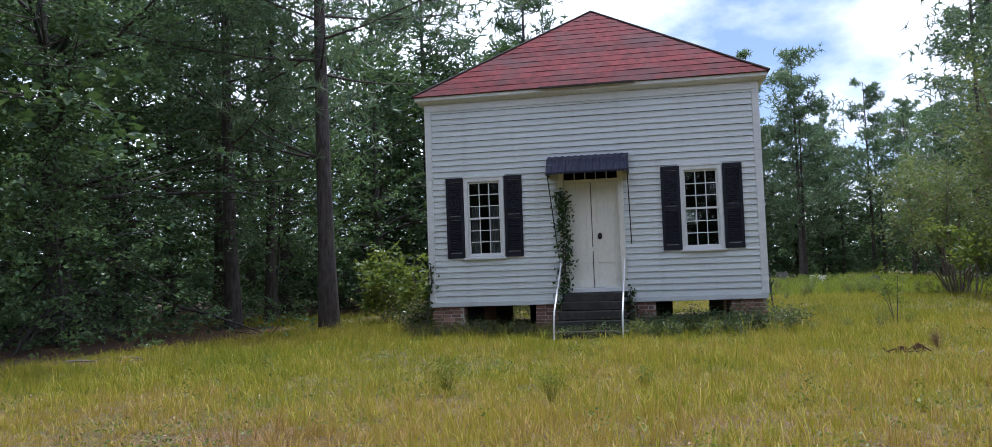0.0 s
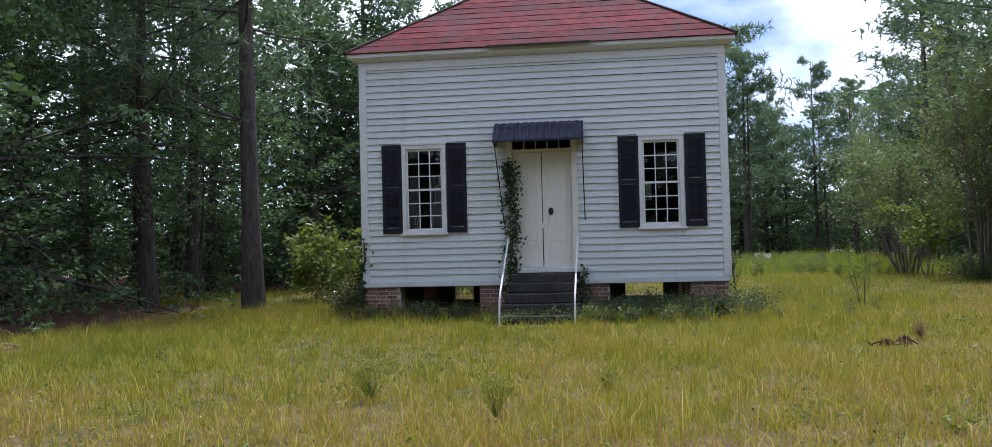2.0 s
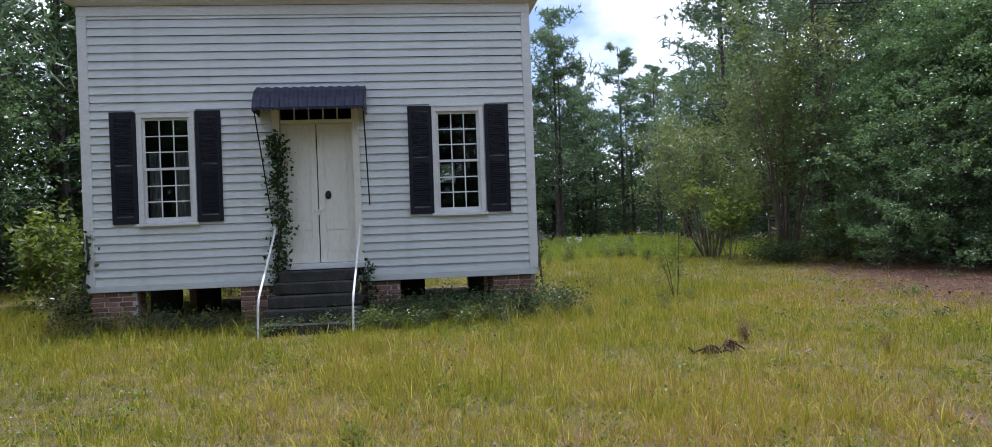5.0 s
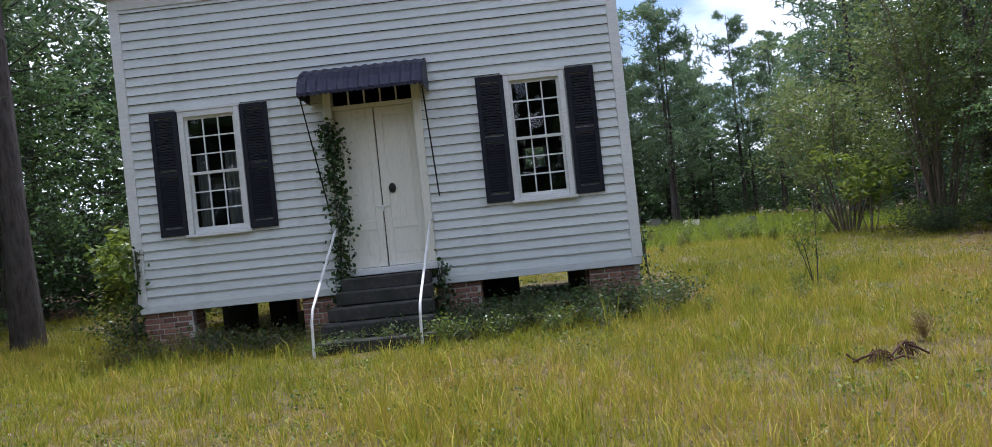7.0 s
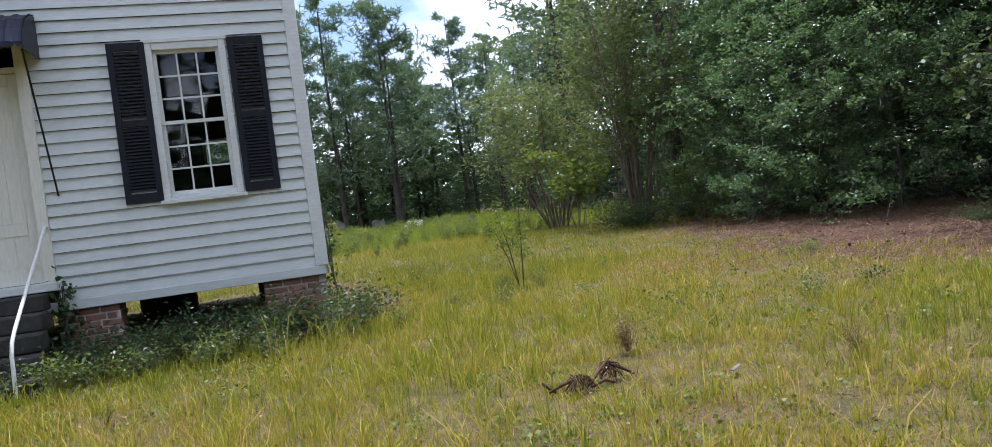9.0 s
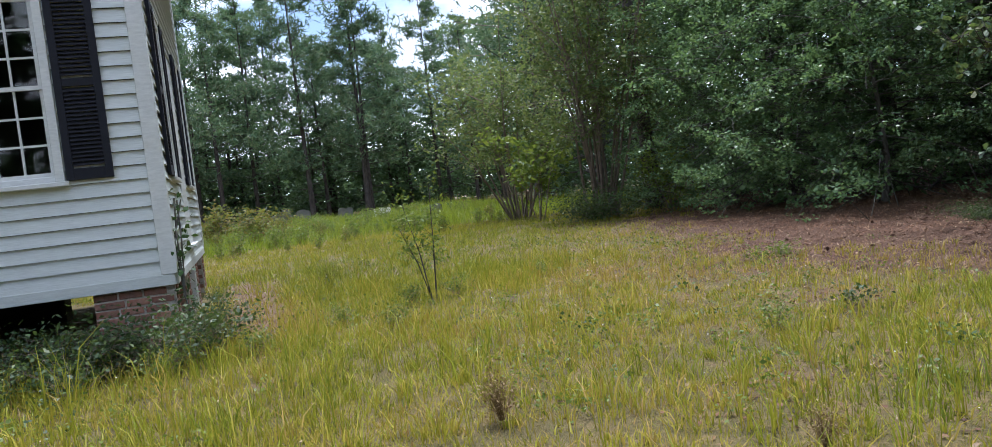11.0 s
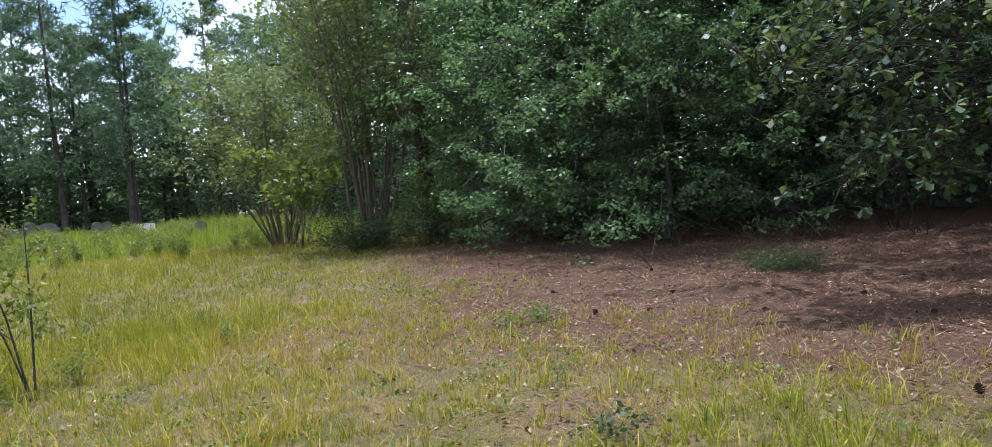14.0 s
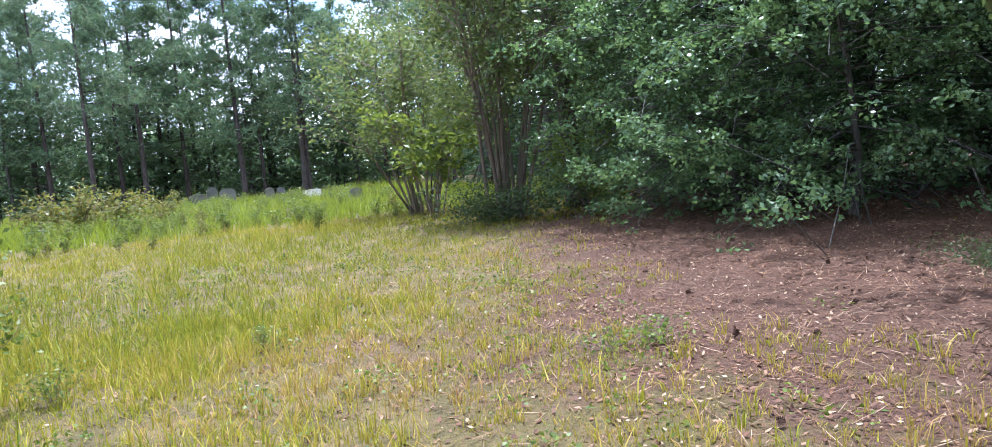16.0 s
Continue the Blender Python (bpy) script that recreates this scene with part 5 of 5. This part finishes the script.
for k in range(15):
    x = 0.9 + 2.65 * k / 14 + rng.uniform(-0.1, 0.1)
    plant(shrub(101 + k % 4, 0.55, 0.55, 20, 1100, 0.055, M_WEED if k % 3 else M_VINE, None, 0.8, 0.1, 0.005), x, -0.55 - 0.30 * (k % 2) - 0.1 * rng.random(), k * 50, rng.uniform(0.6, 0.95), "weeds", "low dark weeds along the house wall", "weeds", "weeds along the wall")
for k in range(10):
    x = -3.5 + 2.6 * k / 9 + rng.uniform(-0.1, 0.1)
    plant(shrub(101 + k % 4, 0.45, 0.5, 16, 700, 0.055, M_WEED if k % 3 else M_GOLD, None, 0.8, 0.1, 0.005), x, -0.35 - 0.3 * (k % 2), k * 40, rng.uniform(0.6, 0.9), "weeds", "low dark weeds along the house wall", "weeds", "weeds along the wall")
for k in range(13):
    x = -0.5 + 3.7 * k / 12 + rng.uniform(-0.15, 0.15)
    plant(shrub(105 + k % 3, 0.5, 0.4, 12, 380, 0.06, M_WEED if k % 2 else M_LEAFLIGHT, None, 0.7, 0.15, 0.004), x, -1.25 - 0.3 * rng.random(), k * 50, rng.uniform(0.5, 0.9), "weeds", "straggling green weeds in front of the house", "weeds", "weeds along the wall")
for x, y, s in ((3.72, -0.35, 0.7), (3.56, 0.75, 0.45), (3.62, 3.0, 0.4)):
    plant(shrub(103, 0.7, 0.5, 16, 800, 0.06, M_WEED, None, 0.7, 0.15, 0.006), x, y, 30 * x, s, "weeds", "leafy weeds at the foot of the piers", "weeds", "weeds along the wall")

# Added weeds that block bright grass from showing through under the floor.
for x, y, sc in ((-3.95, 0.7, 1.0), (-4.0, 1.6, 1.1), (-3.9, 2.5, 1.0), (-4.0, 4.6, 1.0), (-3.95, 5.4, 1.0)):
    plant(shrub(104, 0.7, 0.55, 18, 700, 0.06, M_VINE, None, 0.7, 0.1, 0.005), x, y, 40 * y, sc, "weeds", "dark weeds added to block the view under the house", "weeds", "weeds along the wall")
for k in range(7):
    plant(shrub(104, 0.7, 0.55, 18, 700, 0.06, M_VINE, None, 0.7, 0.1, 0.005), -3.3 + 0.55 * k, 6.35 + 0.15 * (k % 2), 50 * k, 1.15, "weeds", "dark weeds added behind the house to close the gap below", "weeds", "weeds along the wall")
# ---- weeds of the far field ----
rng = np.random.default_rng(37)
W_FIELD = [shrub(111 + k, 0.8, 0.4, 8, 260, 0.09, (M_LEAFLIGHT, M_CLOVER, M_GOLD)[k], None, 0.5, 0.2, 0.006) for k in range(3)]
for k in range(140):
    y = rng.uniform(13, 44)
    x = rng.uniform(2.5, 11.5 + 0.08 * y)
    plant(W_FIELD[0 if rng.random() < 0.8 else rng.integers(1, 3)], x, y, rng.uniform(0, 360), rng.uniform(0.5, 0.95), "weed_plant", "tall leafy weed in the field", "weed", "field weeds")
W_TUFT = [shrub(121 + k, 0.36, 0.20, 34, 30, 0.02, M_GRASS, M_GRASS, 0.6, 0.6, 0.0022) for k in range(2)]
W_DEAD = shrub(124, 0.36, 0.16, 46, 30, 0.02, M_DRY, M_DRY, 0.5, 0.0, 0.0022)
for k in range(9):
    x, y = rng.uniform(-4, 9.5), rng.uniform(-9, 5)
    if abs(x) < 4.4 and y > -2.2:
        continue
    if k % 3:
        plant(W_TUFT[k % 2], x, y, rng.uniform(0, 360), rng.uniform(0.5, 1.1), "grass_tuft", "tall bunch of grass standing above the lawn", "grass tuft", "grass tufts")
    else:
        plant(W_FIELD[0], x, y, rng.uniform(0, 360), rng.uniform(0.2, 0.38), "weed_plant", "small leafy weed in the grass", "weed", "lawn weeds")
for x, y, sc in ((5.08, -4.0, 0.8), (6.0, -5.2, 0.6)):
    plant(W_DEAD, x, y, 70 * x, sc, "grass_tuft", "brown dead-based bunch of grass", "grass tuft", "grass tufts")
plant(W_TUFT[0], -1.05, -8.0, 0, 1.2, "grass_tuft", "tall bunch of grass standing above the lawn", "grass tuft", "grass tufts")

B_LOWEED = [shrub(151 + k, 0.42, 0.34, 14, 420, 0.045, (M_LEAFLIGHT, M_CLOVER)[k], None, 0.8, 0.15, 0.003) for k in range(2)]
for k, (x, y, sc) in enumerate(((5.6, 0.55, 0.6), (6.15, 0.75, 0.6), (5.2, -0.7, 0.6), (4.8, 0.1, 0.5), (7.2, -3.3, 0.55), (4.0, -1.0, 0.6))):
    plant(B_LOWEED[(k % 4 == 2) * 1], x, y, k * 67, sc, "weed_plant", "low leafy weed in the grass", "weed", "lawn weeds")


# ---- grass ----
def dryness(x, y):
    """How far the grass has dried out, 0 to 1: towards the south and in uneven patches."""
    s, b_ = ground_zones(x, y)
    south = np.clip((-6.0 - y) / 6.0, 0, 1)
    return np.clip(0.22 + 0.17 * waves(x, y, 0.55, 61) + 0.12 * waves(x, y, 2.6, 62) + 0.26 * south + 0.22 * b_ + 0.16 * s, 0.0, 0.95)


def grass(name, tufts, per, x0, x1, y0, y1, height, width, seed, label, spread=0.055, lean=0.9, mat_=None, two=True, fresh=0.0):
    """Tufts of blades that stand up in the middle and arch outwards, thin where straw and sand take over."""
    r = np.random.default_rng(seed)
    tx, ty = r.uniform(x0, x1, tufts), r.uniform(y0, y1, tufts)
    s, b_ = ground_zones(tx, ty)
    cover = np.clip(1.2 - 1.26 * s - 0.45 * b_ - 1.2 * np.clip(b_ - 0.5, 0, 1), 0.004, 1) * np.clip(1.0 + 0.45 * waves(tx, ty, 2.2, 43), 0.4, 1)
    keep = r.random(tufts) < cover
    keep &= ~((np.abs(tx) < W + 0.1) & (ty > -0.05) & (ty < D + 0.1)) & ~((np.abs(tx) < 0.74) & (ty > -1.5) & (ty < 0.2))
    tx, ty, s = tx[keep], ty[keep], s[keep]
    size = r.gamma(5.0, 0.2, len(tx)) * np.clip(0.85 + 0.45 * waves(tx, ty, 0.8, 41), 0.4, 1.5) * (1 - 0.6 * s)
    dry_ = np.clip(dryness(tx, ty) + r.normal(0, 0.10, len(tx)) - fresh, 0, 0.95)
    i = np.repeat(np.arange(len(tx)), per)
    k_ = len(i)
    a = r.uniform(0, 2 * math.pi, k_)
    rad = np.abs(r.normal(0, spread, k_)) * np.sqrt(size[i])
    x, y = tx[i] + rad * np.cos(a), ty[i] + rad * np.sin(a)
    h = height * size[i] * r.uniform(0.4, 1.2, k_)
    a = a + r.normal(0, 0.9, k_)
    bend = h * lean * (0.15 + r.uniform(0, 1, k_) ** 1.5)
    base = np.stack([x, y, ground_height(x, y) - 0.01], 1)
    face = a + r.normal(0, 0.7, k_)
    side = np.stack([-np.sin(face), np.cos(face), np.zeros(k_)], 1) * width * r.uniform(0.6, 1.3, (k_, 1)) / 2
    out = np.stack([np.cos(a), np.sin(a), np.zeros(k_)], 1) * bend[:, None]
    up = np.array([0, 0, 1.0]) * h[:, None]
    tip = base + out + up * 0.92
    if two:
        mid_ = base + out * 0.3 + up * 0.62
        v = np.stack([base - side, base + side, mid_ + side * 0.85, mid_ - side * 0.85, tip], 1)
        o = np.arange(k_)[:, None] * 5
        f = np.concatenate([o + np.array([0, 1, 2]), o + np.array([0, 2, 3]), o + np.array([3, 2, 4])], 0)
    else:
        v = np.stack([base - side, base + side, tip], 1)
        f = np.arange(3 * k_).reshape(-1, 3)
    me = raw_mesh(name, v.reshape(-1, 3), f, mat_ or M_GRASS)
    me.attributes.new("dry", "FLOAT", "POINT").data.foreach_set("value", np.repeat(dry_[i], v.shape[1]).astype(np.float32))
    return tagged(new(name, me), label, "grass", kind="stuff")


grass("near_grass", 16000, 12, -9, 12.5, -12.0, 3.0, 0.155, 0.0075, 1, "sunlit yellow-green grass of the clearing")
grass("short_grass", 66000, 9, -9, 12.5, -12.0, 3.0, 0.075, 0.008, 6, "short fine grass of the clearing", 0.07, 1.1, two=False)
grass("tall_stems", 2600, 5, -8, 11, -11, 6, 0.30, 0.0045, 9, "thin tall grass stems above the clearing", 0.03, 0.5)
grass("field_grass", 21000, 9, -13, 20, 0.8, 16, 0.17, 0.012, 2, "tall yellow-green grass beside the house", 0.08, two=False, fresh=0.06)
grass("far_grass", 13000, 9, -14, 19, 16, 46, 0.36, 0.03, 3, "tall bright weeds and grass of the far field", 0.15, mat_=M_FIELD, two=False)
grass("west_grass", 6000, 8, -17, -8, -10, 6, 0.10, 0.012, 4, "short shaded grass beneath the trees", two=False)


def low_leaves(name, clumps, per, x0, x1, y0, y1, leaf, high, wide, seed, mat_, label, cut_=0.0):
    """Small leaves in flat clumps among the grass."""
    r = np.random.default_rng(seed)
    cx, cy = r.uniform(x0, x1, clumps), r.uniform(y0, y1, clumps)
    s, b_ = ground_zones(cx, cy)
    keep = (r.random(clumps) < 1.0 - 0.9 * s - 0.5 * b_) & (waves(cx, cy, 1.3, 66) > cut_) & ~((np.abs(cx) < W + 0.1) & (cy > -0.1) & (cy < D + 0.1))
    cx, cy = cx[keep], cy[keep]
    i = np.repeat(np.arange(len(cx)), per)
    x, y = cx[i] + r.normal(0, wide, len(i)), cy[i] + r.normal(0, wide, len(i))
    tall = r.uniform(0.4, 1.2, len(cx))[i]
    z = ground_height(x, y) + 0.012 + high * tall * r.uniform(0.1, 1, len(i)) * np.exp(-((x - cx[i]) ** 2 + (y - cy[i]) ** 2) / (2 * wide * wide))
    return tagged(new(name, leaf_mesh(name, np.stack([x, y, z], 1), leaf, leaf * 0.7, r, mat_, 0.6)), label, "weeds", kind="stuff")


low_leaves("low_weeds", 1900, 26, -8, 11, -11.5, 8, 0.030, 0.16, 0.075, 71, M_CLOVER, "low broad-leaved weeds among the grass", -0.2)
low_leaves("dark_low_weeds", 150, 30, -5, 10, -7, 8, 0.034, 0.22, 0.10, 72, M_WEED, "darker leafy weeds among the grass", 0.0)
low_leaves("small_flowers", 420, 3, -6, 9, -9, 8, 0.014, 0.22, 0.10, 73, M_PETAL, "tiny white flowers in the grass", 0.0)
grass("dry_thatch", 9000, 9, -8, 11, -12, 3, 0.035, 0.006, 74, "dead straw-coloured grass lying in patches", 0.09, 2.6, M_DRY, False)


# ---- fallen leaves and straw ----
M_LITTER = leafy("fallen_leaves", [(0.048, 0.019, 0.009), (0.095, 0.038, 0.019), (0.142, 0.064, 0.032), (0.171, 0.085, 0.043), (0.228, 0.128, 0.072), (0.437, 0.323, 0.223)], 0.7, 0.1, (0.3, 0.18, 0.1))


def litter(name, count, x0, x1, y0, y1, leaf, slim, seed, label):
    """Flat dead leaves or needles, lying where there is straw or sand."""
    r = np.random.default_rng(seed)
    x, y = r.uniform(x0, x1, count), r.uniform(y0, y1, count)
    s_, b_ = ground_zones(x, y)
    keep = r.random(count) < np.maximum(s_, 0.55 * b_) + 0.16
    x, y = x[keep], y[keep]
    q = len(x)
    a = r.uniform(0, 2 * math.pi, q)
    c = np.stack([x, y, ground_height(x, y) + r.uniform(0.004, 0.022, q)], 1)
    u = np.stack([np.cos(a), np.sin(a), r.normal(0, 0.3, q)], 1)
    v = np.stack([-np.sin(a), np.cos(a), r.normal(0, 0.3, q)], 1)
    ln = leaf * r.uniform(0.5, 1.4, (q, 1))
    p = np.stack([c - u * ln / 2, c + v * ln * slim / 2, c + u * ln / 2, c - v * ln * slim / 2], 1)
    return tagged(new(name, raw_mesh(name, p.reshape(-1, 3), np.arange(4 * q).reshape(-1, 4), M_LITTER)), label, "leaf litter", kind="stuff")


litter("leaf_litter", 90000, 6, 18, -7, 14, 0.032, 0.5, 51, "brown and pale fallen leaves on the straw")
litter("pine_straw", 80000, 7, 17, -6, 12, 0.15, 0.022, 52, "reddish fallen pine needles")
litter("lawn_litter", 60000, -8, 10, -12, 6, 0.035, 0.5, 53, "dry leaves among the grass")


# ---- pine cones and scraps ----
def pine_cone_mesh():
    """A spindle of overlapping scales."""
    bm = bmesh.new()
    for ring in range(7):
        z = 0.006 + 0.011 * ring
        rad_ = 0.030 * math.sin(math.pi * (0.22 + 0.72 * ring / 7))
        for q in range(8):
            a = (q + 0.5 * (ring % 2)) * math.pi / 4
            c = Vector((math.cos(a), math.sin(a), 0))
            t = Vector((-math.sin(a), math.cos(a), 0))
            v = [bm.verts.new(p) for p in (c * rad_ * 0.4 - t * 0.006 + Vector((0, 0, z)), c * rad_ * 0.4 + t * 0.006 + Vector((0, 0, z)), c * (rad_ + 0.010) + t * 0.004 + Vector((0, 0, z + 0.010)), c * (rad_ + 0.010) - t * 0.004 + Vector((0, 0, z + 0.010)))]
            bm.faces.new(v)
    for q in range(6):
        a0, a1 = q * math.pi / 3, (q + 1) * math.pi / 3
        bm.faces.new([bm.verts.new(p) for p in ((0.014 * math.cos(a0), 0.014 * math.sin(a0), 0.0), (0.014 * math.cos(a1), 0.014 * math.sin(a1), 0.0), (0.006 * math.cos(a1), 0.006 * math.sin(a1), 0.08), (0.006 * math.cos(a0), 0.006 * math.sin(a0), 0.08))])
    return mesh_of("scales", bm, M_ROOT)


CONES = ((10.63, 0.97), (10.0, -0.48), (10.34, -0.76), (11.5, -2.57), (9.67, -3.83), (11.2, -0.2), (10.9, 2.2), (12.1, 1.1), (9.3, -1.8), (11.9, -1.7), (12.6, 3.2))
CHIP = (5.25, -5.08, 0.03)
CONE = pine_cone_mesh()
plant(shrub(141, 0.22, 0.3, 16, 260, 0.05, M_LEAFLIGHT, None, 0.9, 0.1, 0.003), 9.6, -0.25, 0, 0.7, "weed_plant", "small green weed on the straw", "weed", "lawn weeds")
plant(shrub(142, 0.2, 0.25, 12, 160, 0.05, M_LEAFLIGHT, None, 0.9, 0.1, 0.003), 9.25, -0.3, 0, 0.7, "weed_plant", "small green weed on the straw", "weed", "lawn weeds")
plant(shrub(143, 0.25, 0.3, 10, 90, 0.06, M_WEED, None, 0.8, 0.1, 0.003), 8.05, -3.1, 0, 0.6, "weed_plant", "small broad-leaved weed in the grass", "weed", "lawn weeds")
rng = np.random.default_rng(77)
for x, y in CONES:
    z = float(ground_height(np.array(x), np.array(y)))
    stand("pine_cone", [("scales", CONE, "")], pose(x, y, z + 0.024, 80 + rng.uniform(-20, 20), 0, rng.uniform(0, 360)), "brown open pine cone lying on the straw", "pine cone", "pine cones", rng.uniform(0.48, 0.68))
bm = boxes((-0.045, 0.045, -0.014, 0.014, 0.0, 0.01), bevel=0.004)
bm.verts.ensure_lookup_table()
chip = new("wood_chip")
chip.matrix_basis = pose(*CHIP, 0, -12, 25)
part("chip", bm, M_STICK, chip)
tagged(chip, "pale scrap of wood lying in the grass", "scrap")
